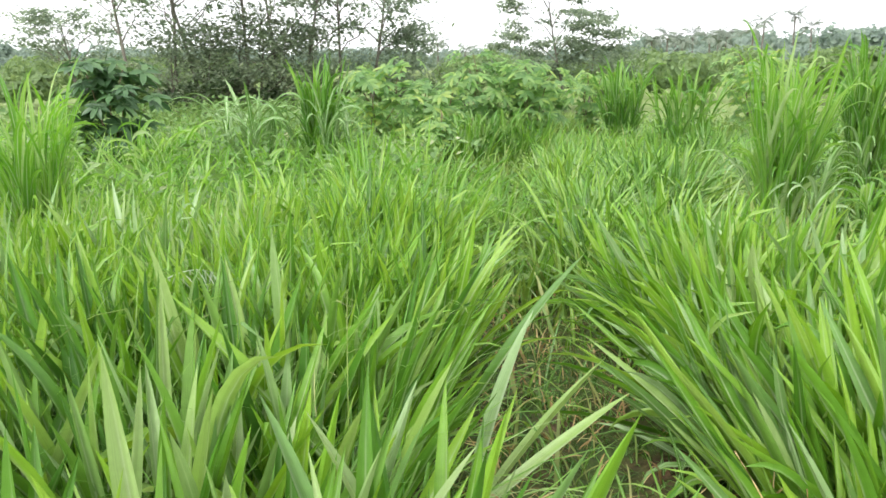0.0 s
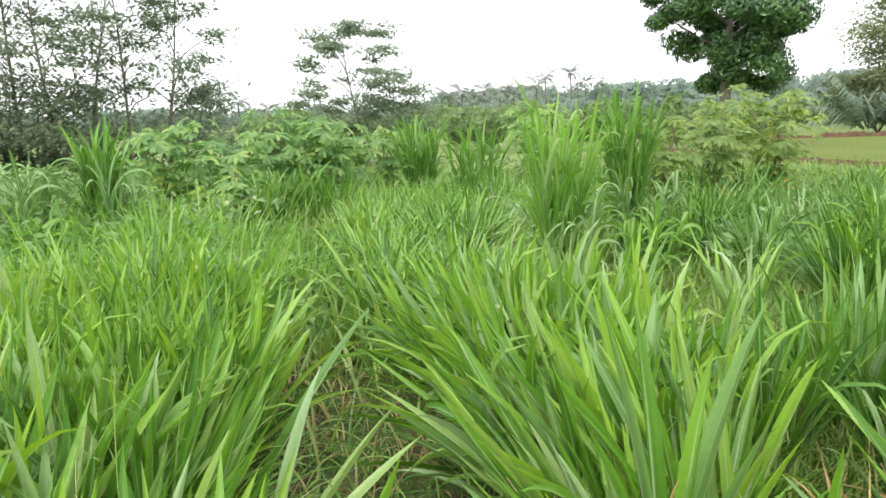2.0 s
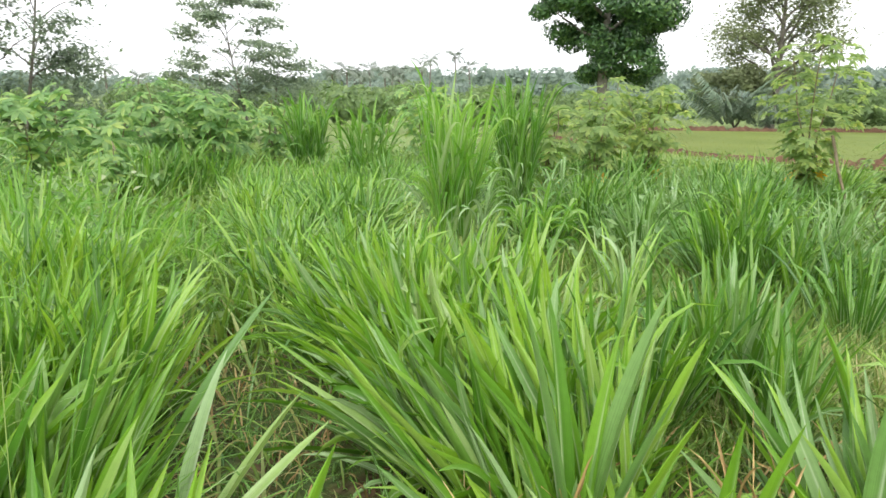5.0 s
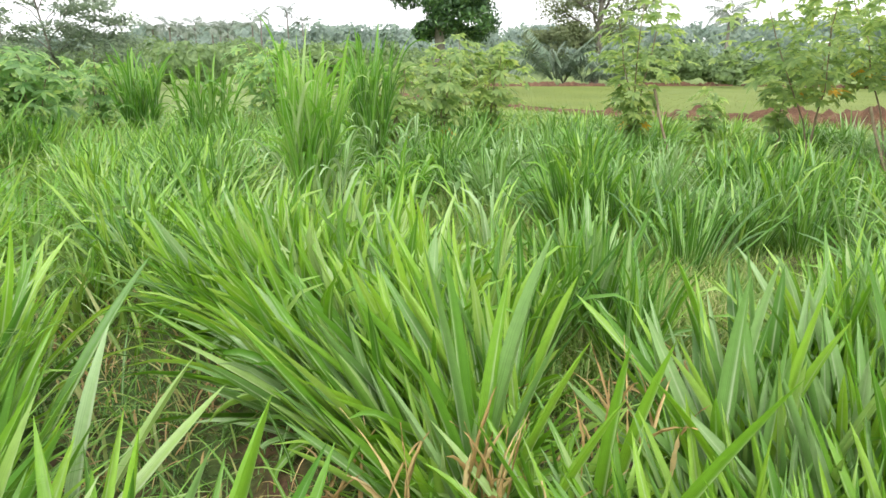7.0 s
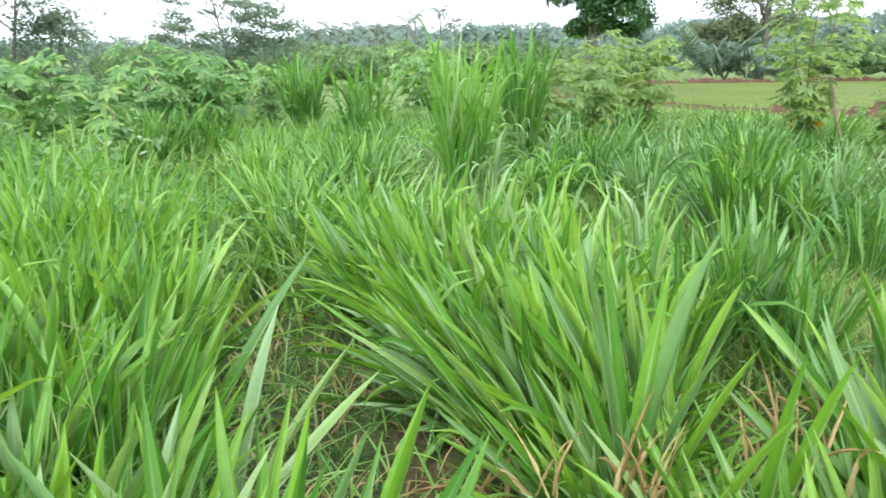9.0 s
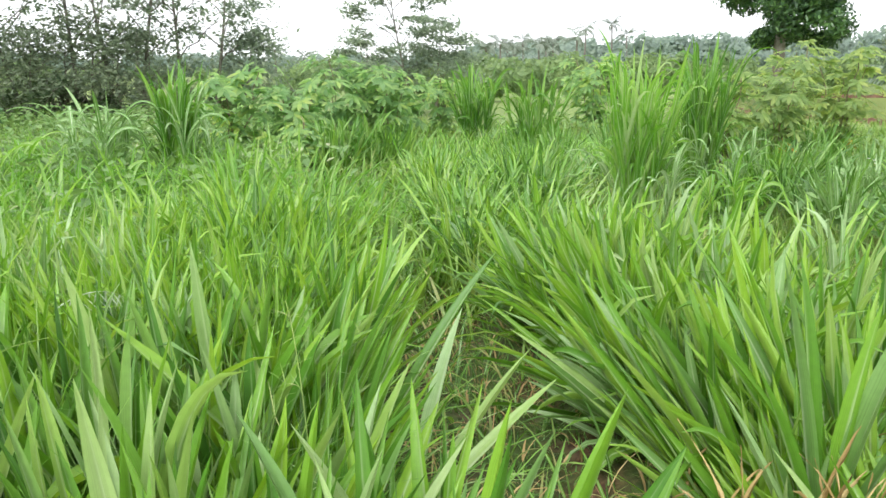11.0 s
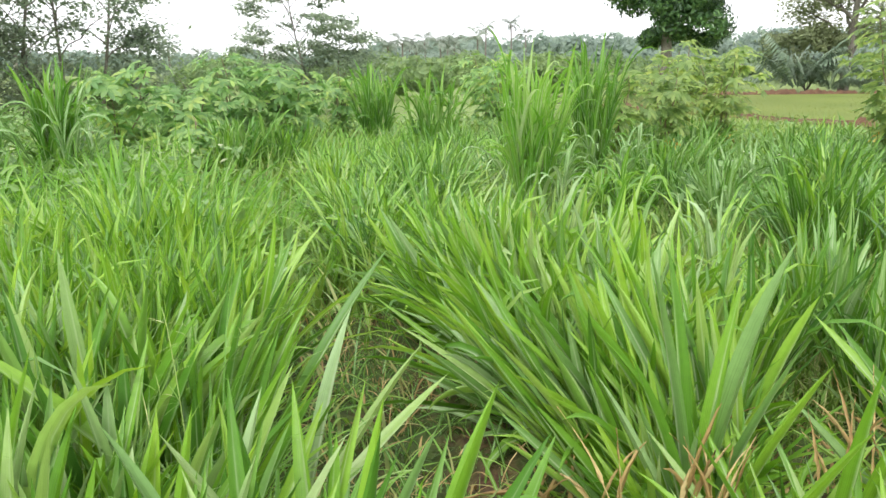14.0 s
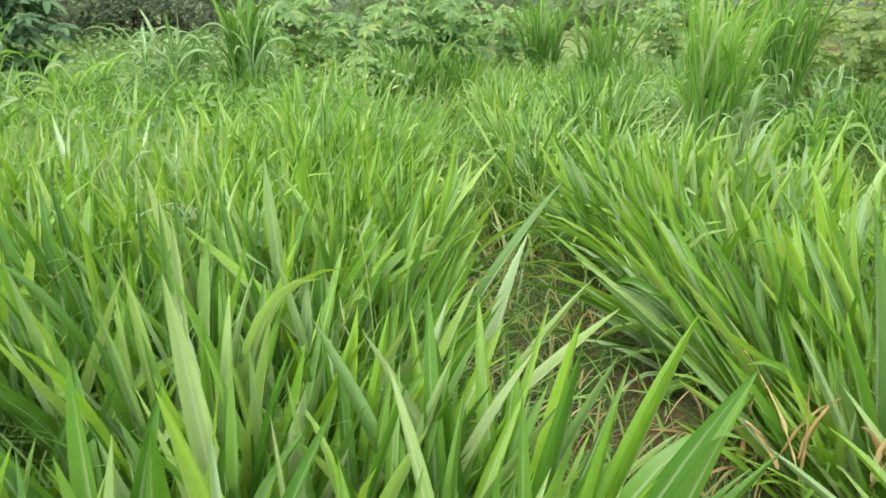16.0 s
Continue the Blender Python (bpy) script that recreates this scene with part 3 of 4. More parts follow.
def plant_beds():
    g = np.random.default_rng(11)
    step = 0.27
    for i in range(-20, 20):
        for j in range(2, 38):
            x, y = i * step + g.normal(0, 0.05), j * step + g.normal(0, 0.05)
            t = bed(x, y)
            if not t:
                continue
            t *= g.uniform(0.88, 1.1)
            r = math.hypot(x, y)
            if abs(math.atan2(x, y) - 0.25) > 1.05:
                continue
            if r < 3.0:
                near_clump(x, y, t, g)
            elif r < 5.2:
                mid_clump(x, y, t, "left" if x < 0.6 else "row" if x < 2.6 else "free", g)
            else:
                FAR.append((x, y, t))


FAR = []
plant_beds()


def plant_free_clumps():
    """Single darker clumps behind the open strip."""
    g = np.random.default_rng(12)
    spots = [(3.15, 2.95, 0.62), (2.65, 2.45, 0.80), (2.95, 2.6, 0.78), (6.6, 3.5, 0.85), (7.3, 3.3, 0.8), (4.75, 4.2, 0.85), (4.9, 4.55, 0.85), (4.35, 6.7, 0.7), (7.0, 4.3, 0.85), (5.9, 5.2, 0.8), (6.6, 6.0, 0.8), (5.4, 7.2, 0.75), (2.55, 3.35, 0.55), (5.6, 3.4, 0.6), (0.4, 10.2, 0.9), (0.75, 10.35, 0.95), (0.55, 10.65, 0.95), (1.05, 10.6, 0.85), (2.4, 8.2, 0.8), (2.9, 9.2, 0.8)]
    for x, y, t in spots:
        for _ in range(2):
            mid_clump(x + g.normal(0, 0.18), y + g.normal(0, 0.18), t * g.uniform(0.85, 1.1), "dark", g, "dark green clump of fodder grass behind the open strip")
    for x, y, t in ((5.4, 4.15, 0.85), (5.5, 3.75, 0.6), (7.6, 4.5, 0.8), (6.2, 6.9, 0.8)):
        mid_clump(x, y, t, "pale", g, "blue-green clump of fodder grass with pale arching leaves")
    mid_clump(3.5, 4.35, 0.78, "left", g, "thin upright clump of bright green grass on the open strip", 3)
    for _ in range(420):
        x, y = g.uniform(3.6, 15), g.uniform(1.5, 14)
        if y < 3.2 and x < 4.8 or (x < 4.6 and y < 6.4) or math.hypot(x, y) > 16 or x * 0.9 + y * 0.35 > 15.5:
            continue
        if lump(x, y, 0.55, 8) > -0.05:
            FAR.append((x, y, g.uniform(0.55, 0.95)))


plant_free_clumps()


def far_grass():
    g = np.random.default_rng(13)
    beds, loose, pale = [], [], []
    for x, y, t in FAR:
        near_bed = x < 2.7
        if near_bed and g.uniform() < 0.42:
            continue
        lx, ly = lean_at(x, y) if x < 2.6 else (g.normal(0, 0.15), g.normal(0.05, 0.15))
        v, q, u = clump_blades(g, 58 if near_bed else 46, 0.17, (lx, ly), t * (g.uniform(0.85, 1.25) if near_bed else 1), 0.036 if near_bed else 0.034, 0.72 if near_bed else 0.5, 1.7 if near_bed else 1.5, 6, 2, 2.6)
        (beds if g.uniform() < (0.55 if near_bed else 0.2) else pale if g.uniform() < (0.15 if near_bed else 0.13) else loose).append((v + np.array([x, y, height(x, y)]), q, u))
    for sets, mat, label in ((beds, "fodder", "rows of green fodder grass farther across the field"), (loose, "dark", "darker green grass clumps across the field"), (pale, "glaucous", "blue-green grass clumps across the field")):
        v, q, u = joined(sets)
        tagged(new("field_grass", mesh_from("field_grass", v, q, G[mat], u)), label, "grass", kind="stuff")


far_grass()


def arching_weeds():
    """Loose stools of narrow arching grass behind the beds."""
    g = np.random.default_rng(16)
    sets = []
    for _ in range(820):
        x, y = g.uniform(-8, 4.2), g.uniform(5.2, 13)
        if not in_view(x, y) or bed(x, y) or (x > 0.9 and y < 9) or (abs(x - 0.55) < 0.8 and 8.2 < y < 10.9):
            continue
        t = g.uniform(0.45, 0.85) * (1.35 if x < 0.2 and y < 9.5 else 1)
        v, q, u = clump_blades(g, 24, 0.16, (0, 0), t, g.uniform(0.014, 0.038), 0.6, 2.4, 7, 2, 2.6)
        sets.append((v + np.array([x, y, height(x, y)]), q, u))
    v, q, u = joined(sets)
    tagged(new("arching_grass", mesh_from("arching_grass", v, q, G["tall"], u)), "loose arching wild grass behind the fodder bed", "grass", kind="stuff")


arching_weeds()


def surroundings():
    """The same grass goes on beside and behind the standing place."""
    g = np.random.default_rng(14)
    sets = []
    for i in range(-21, 22):
        for j in range(-21, 22):
            x, y = i * 0.42 + g.normal(0, 0.09), j * 0.42 + g.normal(0, 0.09)
            r = math.hypot(x, y)
            if in_view(x, y) and r > 0.6 or r > 8.5 or (abs(x) < 0.75 and y < 0.7) or 0.4 < x < 1.2:
                continue
            v, q, u = clump_blades(g, 20, 0.18, (0, 0), g.uniform(0.6, 0.85), 0.05, 0.6, 0.8, 4, 2)
            sets.append((v + np.array([x, y, height(x, y)]), q, u))
    v, q, u = joined(sets)
    tagged(new("outer_grass", mesh_from("outer_grass", v, q, G["fodder"], u)), "green fodder grass all round the footpath", "grass", kind="stuff")


HERO = [
    (1.30, 1.76, 1.51, 1.65, 1.10, 0.088), (1.29, 1.72, 1.07, 1.77, 1.09, 0.066), (1.30, 1.78, 1.26, 1.94, 1.05, 0.060), (1.31, 1.76, 1.45, 1.79, 0.94, 0.055),
    (1.30, 1.70, 1.41, 1.39, 0.84, 0.060), (1.27, 1.66, 1.01, 1.75, 0.79, 0.055), (1.24, 1.62, 0.93, 1.80, 0.72, 0.050), (1.33, 1.80, 1.43, 1.52, 0.83, 0.050),
    (1.22, 1.50, 1.28, 1.15, 0.79, 0.060), (1.50, 1.40, 1.32, 1.18, 0.93, 0.055), (1.60, 1.45, 1.55, 1.20, 0.87, 0.060),
    (2.15, 1.35, 2.21, 1.26, 1.01, 0.070), (1.95, 1.25, 1.90, 1.20, 0.99, 0.070), (2.05, 1.15, 2.09, 1.05, 0.97, 0.065),
    (1.28, 1.23, 1.43, 0.79, 0.93, 0.065), (2.03, 0.59, 2.02, 0.95, 1.12, 0.055), (-1.23, 1.79, -0.95, 2.07, 0.85, 0.075),
    (-0.70, 1.75, -0.49, 1.94, 0.79, 0.065), (0.07, 1.61, -0.29, 1.68, 0.77, 0.065), (-0.08, 2.21, -0.81, 2.25, 0.89, 0.075), (0.03, 2.91, 0.65, 3.15, 0.80, 0.060),
    (0.13, 2.46, 0.38, 2.69, 0.69, 0.070), (0.14, 2.41, 0.65, 2.64, 0.52, 0.060), (0.07, 2.31, 0.71, 2.52, 0.43, 0.060), (1.65, 3.77, 1.93, 3.86, 0.73, 0.060)]
# where withered leaves stand: foot, height above the soil, spread, how many
WITHERED = [(1.16, 1.60, 0.30, 0.03, 9), (1.21, 1.57, 0.28, 0.025, 7), (0.97, 1.73, 0.26, 0.03, 6), (1.52, 1.45, 0.40, 0.03, 3), (1.60, 1.41, 0.36, 0.05, 6), (1.72, 1.40, 0.32, 0.06, 6), (1.12, 1.30, 0.18, 0.05, 5),
            (0.96, 1.98, 0.04, 0.06, 7), (1.02, 2.2, 0.03, 0.07, 6), (1.40, 1.45, 0.2, 0.05, 3), (2.05, 1.90, 0.04, 0.16, 10), (1.55, 2.25, 0.08, 0.10, 4), (2.5, 1.8, 0.04, 0.2, 10)]


def hero_leaves():
    """Single large leaves that stand out of the nearest clumps."""
    g = np.random.default_rng(15)
    for bx, by, tx, ty, tz, w in HERO:
        dx, dy = tx - bx, ty - by
        h = math.hypot(dx, dy)
        bend = g.uniform(0.1, 0.3)
        v, q, u = blades([(0, 0, 0)], math.atan2(dy, dx), math.atan2(tz, h) + 0.45 * bend, bend, math.hypot(h, tz) * 1.02, w, 0.45, g.normal(0, 0.35), 12, 3, 0.4, 1.4, 2.6)
        near = min(NEAR, key=lambda o: (o.location.x - bx) ** 2 + (o.location.y - by) ** 2)
        ob = part("leaf", mesh_from("leaf", v, q, G["glaucous" if w in (0.088, 0.066, 0.050, 0.070) else "fodder"], u), near)
        ob.matrix_basis = Matrix.Translation((bx - near.location.x, by - near.location.y, -0.02))
    for cx, cy, lift, spread, count in WITHERED:
        for _ in range(count):
            x, y = g.normal(cx, spread), g.normal(cy, spread)
            near = min(NEAR, key=lambda o: (o.location.x - x) ** 2 + (o.location.y - y) ** 2)
            low = lift < 0.1
            v, q, u = blades([(0, 0, 0)], g.uniform(0, 6.28), g.uniform(0.3, 1.2) if low else g.uniform(1.1, 1.55), g.uniform(0.1, 1.0), g.uniform(0.2, 0.45) if low else g.uniform(0.2, 0.40), g.uniform(0.007, 0.018), 0.9, g.normal(0, 1.1), 12, 3)
            v += g.normal(0, 0.0015, v.shape)
            ob = part("dry_leaf", mesh_from("dry_leaf", v, q, G["dry"], u), near, "curled dry brown leaf")
            ob.matrix_basis = Matrix.Translation((x - near.location.x, y - near.location.y, lift * g.uniform(0.8, 1.15)))


hero_leaves()


def weeds(name, n, area, keep, tall, wide, mat, label, seed, bend=(0.3, 1.2), rows=3):
    g = np.random.default_rng(seed)
    x, y = g.uniform(area[0], area[1], n), g.uniform(area[2], area[3], n)
    ok = np.array([keep(a, b, g) for a, b in zip(x, y)])
    x, y = x[ok], y[ok]
    k = len(x)
    z = np.array([height(a, b) for a, b in zip(x, y)])
    h = g.uniform(tall[0], tall[1], k) * np.where((x > 3.2) & (tall[1] > 0.7), 0.5, 1.0)
    v, q, u = blades(np.stack([x, y, z - 0.01], 1), g.uniform(0, 6.28, k), g.uniform(0.8, 1.5, k), g.uniform(bend[0], bend[1], k), h, g.uniform(wide[0], wide[1], k), rows=rows, across=2)
    tagged(new(name, mesh_from(name, v, q, mat, u)), label, "grass", kind="stuff")


surroundings()
weeds("strap_leaves", 170, (0.15, 1.2, 1.4, 6.5), lambda x, y, g: True, (0.3, 0.65), (0.010, 0.028), G["fodder"], "long leaves bent down over the furrow", 27, (0.6, 1.7), 8)
weeds("pale_straps", 70, (0.2, 1.15, 1.5, 5.5), lambda x, y, g: True, (0.25, 0.55), (0.006, 0.018), G["straw"], "bleached leaves bent down over the furrow", 36, (0.8, 2.0), 8)
weeds("low_weeds", 30000, (-1, 6.5, 0.8, 8), lambda x, y, g: in_view(x, y) and bed(x, y) == 0 and g.uniform() < (0.14 if x < 1.2 else 1), (0.06, 0.26), (0.004, 0.011), G["weed"], "low tangled yellow-green weeds in the gaps", 21)
weeds("furrow_weeds", 13000, (0.0, 1.4, 1.0, 7.5), lambda x, y, g: g.uniform() < 0.65 + 1.2 * lump(x, y, 2.2, 31), (0.03, 0.13), (0.005, 0.012), G["dark"], "fine dark weeds creeping over the furrow", 33, (0.5, 1.8), 4)
weeds("field_weeds", 105000, (-10, 17, 4.5, 20), lambda x, y, g: in_view(x, y) and bed(x, y) == 0 and g.uniform() < (0.28 if x < 0.6 else 0.6) + 0.8 * lump(x, y, 0.7, 12) and 0.9 * x + 0.35 * y < 18.5, (0.25, 0.85), (0.012, 0.032), G["weed"], "loose yellow-green weeds between the plants", 22)
weeds("thin_grass", 9000, (-4, 0.6, 1.6, 6.5), lambda x, y, g: in_view(x, y) and bed(x, y) > 0, (0.5, 1.0), (0.005, 0.012), G["tall"], "thin wiry grass growing through the fodder bed", 23, (0.6, 1.8), 5)
weeds("bank_straw", 5000, (14, 27, 0, 28), lambda x, y, g: abs(x - float(np.interp(y, [0, 7, 12.3, 15.8, 23.5, 28], [26.2, 20.7, 18.4, 16.6, 16.2, 16.7]))) < g.uniform(0, 0.9), (0.1, 0.35), (0.012, 0.03), G["straw"], "dry yellow weeds on the edge of the earth bank", 37)
weeds("bank_weeds", 16000, (14, 27, 0, 28), lambda x, y, g: abs(x - float(np.interp(y, [0, 7, 12.3, 15.8, 23.5, 28], [26.4, 20.9, 18.6, 16.8, 16.4, 16.9]))) < g.uniform(0, 2.2), (0.1, 0.28), (0.02, 0.045), G["weed"], "weeds along the foot of the earth bank", 28)
weeds("strip_weeds", 22000, (2.0, 4.9, 2.2, 6.8), lambda x, y, g: bed(x, y) == 0, (0.10, 0.38), (0.006, 0.014), G["weed"], "pale tangled weeds on the open strip", 29, (0.4, 1.6), 4)
weeds("strip_straw", 9000, (2.0, 5.0, 2.1, 6.9), lambda x, y, g: bed(x, y) == 0 and g.uniform() < 0.75 + lump(x, y, 1.3, 21), (0.12, 0.42), (0.004, 0.011), G["straw"], "yellowed straw and weeds on the open strip", 34, (0.4, 1.8), 4)
weeds("furrow_litter", 850, (0.1, 1.25, 1.3, 5.5), lambda x, y, g: g.uniform() < 0.45 + 1.3 * lump(x, y, 1.6, 41), (0.08, 0.34), (0.003, 0.012), G["dry"], "thin dry straws lying in the furrow", 38, (1.2, 2.6), 6)
weeds("dry_litter", 900, (0.2, 3.4, 1.2, 6), lambda x, y, g: (bed(x, y) == 0 and g.uniform() < 0.8) or g.uniform() < 0.1, (0.10, 0.34), (0.005, 0.018), G["dry"], "dry straw litter on the soil", 24, (1.0, 2.2), 5)


def broad_weeds():
    """Low leafy weeds and creeping crop between the cassava and the beds."""
    g = np.random.default_rng(25)
    x, y = g.uniform(-9, 15, 60000), g.uniform(5, 20, 60000)
    ok = np.array([in_view(a, b) and bed(a, b) == 0 and 0.9 * a + 0.35 * b < 18 and g.uniform() < (0.9 if a < 0 else 0.12) + 0.7 * lump(a, b, 0.5, 17) for a, b in zip(x, y)])
    x, y = x[ok], y[ok]
    z = np.array([height(a, b) + (0.32 + 0.25 * lump(a, b, 0.8, 19) + (0.22 if a < 0.5 else 0)) * g.uniform(0.1, 1.3) for a, b in zip(x, y)])
    v, q, u = leaf_cards(np.stack([x, y, z + 0.03], 1), 0.12, 0.1, 0.55, 0.6, 26)
    tagged(new("leafy_weeds", mesh_from("leafy_weeds", v, q, G["crop"], u, False)), "low leafy green crop and weeds", "weeds", kind="stuff")


broad_weeds()


# ---------------------------------------------------------------- tall grass stools
def tall_shoot(g, tall, tilt, az, wide, arch, power=3.4):
    """One upright culm with leaves set along it, their tips nodding."""
    top = 0.58 * tall * g.uniform(0.8, 1.1)
    zs = np.linspace(-0.02, top, 6)
    lean = np.tan(tilt) * zs * (0.7 + 0.5 * zs / top)
    pts = np.stack([lean * math.cos(az), lean * math.sin(az), zs], 1)
    stalk = tube(pts, np.linspace(0.011, 0.006, 6), 6)
    n = int(g.integers(10, 13))
    f = np.clip(np.linspace(0.06, 1.0, n) + g.normal(0, 0.04, n), 0.05, 1)
    base = np.stack([np.interp(f * top, zs, pts[:, i]) for i in range(3)], 1)
    la = az + g.normal(0, 0.9, n) + np.where(np.arange(n) % 2, 0.7, -0.7)
    bend = np.abs(g.normal(0.35, 0.45, n)) + np.where(g.uniform(0, 1, n) < arch, g.uniform(1.5, 2.9, n), 0)
    leaf = blades(base, la, np.pi / 2 - tilt - g.uniform(0.02, 0.20, n), bend, tall * g.uniform(0.38, 0.50, n), wide * g.uniform(0.75, 1.15, n), 0.25, g.normal(0, 0.7, n), 11, 3, 0.35, power, 2.4)
    return joined([stalk, leaf])


def tall_clump(x, y, tall, shoots, radius, label, seed, spread=0.13, wide=0.040, arch=0.2, power=3.4, leaf="tall"):
    g = np.random.default_rng(seed)
    top = thing("tall_grass", (x, y, height(x, y)), label, "grass", "tall grass stools")
    for i in range(shoots):
        a, r = i * 2.4 + g.uniform(-0.3, 0.3), radius * math.sqrt((i + 0.5) / shoots)
        v, q, u = tall_shoot(g, tall, spread * r / radius * g.uniform(0.6, 1.2), a, wide, arch, power)
        ob = part("shoot", mesh_from("shoot", v, q, G[leaf], u), top)
        ob.matrix_basis = Matrix.Translation((r * math.cos(a), r * math.sin(a), 0))


tall_clump(2.9, 6.15, 1.88, 14, 0.09, "tall upright stool of bright green elephant grass", 41, 0.16, 0.042, 0.60, 4.6)
tall_clump(4.17, 7.17, 1.98, 14, 0.09, "tall green elephant grass stool behind another", 42, 0.15, 0.046, 0.60, 4.6, "stool")
tall_clump(0.62, 10.6, 1.12, 10, 0.20, "dark green spiky grass clump in front of the cassava", 55, 0.50, 0.050, 0.25, 3.0, "dark")
tall_clump(3.02, 5.98, 1.25, 5, 0.12, "long pale arching leaves round a tall grass stool", 53, 0.42, 0.032, 0.95, 2.2, "glaucous")
tall_clump(4.35, 6.95, 1.3, 5, 0.14, "long pale arching leaves round a tall grass stool", 54, 0.45, 0.034, 0.95, 2.2, "glaucous")
tall_clump(-2.75, 4.9, 1.6, 15, 0.11, "tall bright green grass stool at the field edge", 43, 0.15, 0.034, 0.35)
tall_clump(-1.5, 8.95, 1.8, 9, 0.08, "tall deep green grass stool with broad leaves", 44, 0.13, 0.062, 0.35, 3.0, "stool")
tall_clump(-1.4, 8.85, 1.75, 6, 0.12, "long pale arching leaves round a tall grass stool", 52, 0.34, 0.040, 0.95, 2.4, "glaucous")
tall_clump(-2.3, 8.8, 1.5, 11, 0.14, "smaller arching grass stool beside a taller one", 45, 0.34, 0.042, 0.95, 1.9, "glaucous")
tall_clump(3.37, 13.6, 1.78, 13, 0.24, "far dark green stool of tall grass", 46, 0.20, 0.062, 0.45, 3.4, "stool")
tall_clump(3.94, 11.9, 1.62, 11, 0.22, "far dark green stool of tall grass", 47, 0.24, 0.055, 0.6, 3.4, "stool")


tall_clump(-3.1, 8.2, 1.25, 8, 0.16, "loose stool of pale arching grass leaves", 48, 0.4, 0.045, 0.95, 1.6)
tall_clump(-1.9, 7.4, 1.0, 7, 0.16, "loose stool of pale arching grass leaves", 49, 0.45, 0.04, 0.95, 1.6)
tall_clump(-4.4, 7.6, 1.1, 8, 0.16, "loose stool of pale arching grass leaves", 50, 0.4, 0.04, 0.95, 1.6)
tall_clump(3.75, 6.0, 1.0, 6, 0.12, "low stool of long pale arching leaves", 51, 0.4, 0.04, 0.95, 1.6)


# ---------------------------------------------------------------- cassava
def cassava_leaf(seed, lobes=7):
    """A palmate leaf: slim lobes spread round the end of its stalk, hanging a little."""
    g = np.random.default_rng(seed)
    k = lobes
    a = np.linspace(-2.0, 2.0, k) + g.normal(0, 0.06, k)
    ln = 0.15 * (1 - 0.11 * np.abs(a) ** 1.5) * g.uniform(0.9, 1.1, k)
    v, q, u = blades(np.zeros((k, 3)), a, np.full(k, 0.05), g.uniform(0.2, 0.6, k), ln * 1.12, 0.056, 0.2, 0, 3, 3, 0.55, 1.2)
    pv, pq, pu = tube([(-0.16, 0, 0.05), (-0.08, 0, 0.025), (0, 0, 0)], [0.0025, 0.002, 0.002], 3)
    return joined([(v, q, u), (pv, pq, pu)])[:2]


CASS = [mesh_from("leaf", *cassava_leaf(500 + k, 5 + 2 * (k % 2)), G["cassava"]) for k in range(8)]
CASS_L = [mesh_from("leaf", *cassava_leaf(560 + k, 5 + 2 * (k % 2)), G["cassava_light"]) for k in range(8)]
CASS_D = [mesh_from("leaf", *cassava_leaf(540 + k, 5 + 2 * (k % 2)), G["cassava_dark"]) for k in range(4)]
CASS_Y = [mesh_from("leaf", *cassava_leaf(520 + k, 5), G["cassava_yellow"]) for k in range(2)]


def cassava(x, y, tall, wide, n, label, seed, low=0.3, leaf=1.0, yellow=0, stems=3, dark=False):
    g = np.random.default_rng(seed)
    z0 = height(x, y)
    top = thing("cassava_plant", (x, y, z0), label, "cassava", "cassava plants")
    heads = []
    for s in range(stems):
        a = 6.28 * s / stems + g.uniform(-0.5, 0.5)
        rad = wide * 0.32 * (0.0 if stems == 1 else 1) * g.uniform(0.6, 1.2)
        h = tall * g.uniform(0.82, 0.96)
        zs = np.linspace(-0.03, h, 7)
        pts = [(rad * math.cos(a) * (max(z, 0) / h) ** 1.3 + 0.03 * g.normal(), rad * math.sin(a) * (max(z, 0) / h) ** 1.3 + 0.03 * g.normal(), z) for z in zs]
        pts[0] = (0.05 * math.cos(a), 0.05 * math.sin(a), -0.03)
        v, q, u = tube(pts, np.linspace(0.017, 0.007, 7), 6)
        heads.append((np.array(pts), part("stem", mesh_from("stem", v, q, G["stem"], u), top)))
    for i in range(int(n * 1.5) + yellow):
        p, stem = heads[int(g.integers(stems))]
        f = 1 - (1 - low) * g.uniform() ** 1.1 if i >= yellow else low + 0.05
        k = f * (len(p) - 1)
        i0 = min(int(k), len(p) - 2)
        c = p[i0] + (p[i0 + 1] - p[i0]) * (k - i0)
        a = g.uniform(0, 6.28)
        out = wide * 0.5 * g.uniform(0.25, 1.0) * (0.35 + 0.65 * math.sin(math.pi * min(1, 0.12 + 1.0 * (1 - f) / (1 - low))))
        lift = 0.12 * tall * (f - 0.75)
        ob = part("leaf", CASS_Y[i % 2] if i < yellow else (CASS_D if dark else CASS_L if x > 6.3 and y < 13 else CASS)[int(g.integers(4 if dark else 8))], stem, "yellowed leaf" if i < yellow else "")
        s = leaf * g.uniform(0.95, 1.5)
        ob.matrix_basis = Matrix.LocRotScale(c + np.array([out * math.cos(a), out * math.sin(a), lift + g.normal(0, 0.03)]), Euler((g.normal(0, 0.25), g.uniform(0.1, 0.85), a)), (s, s, s))


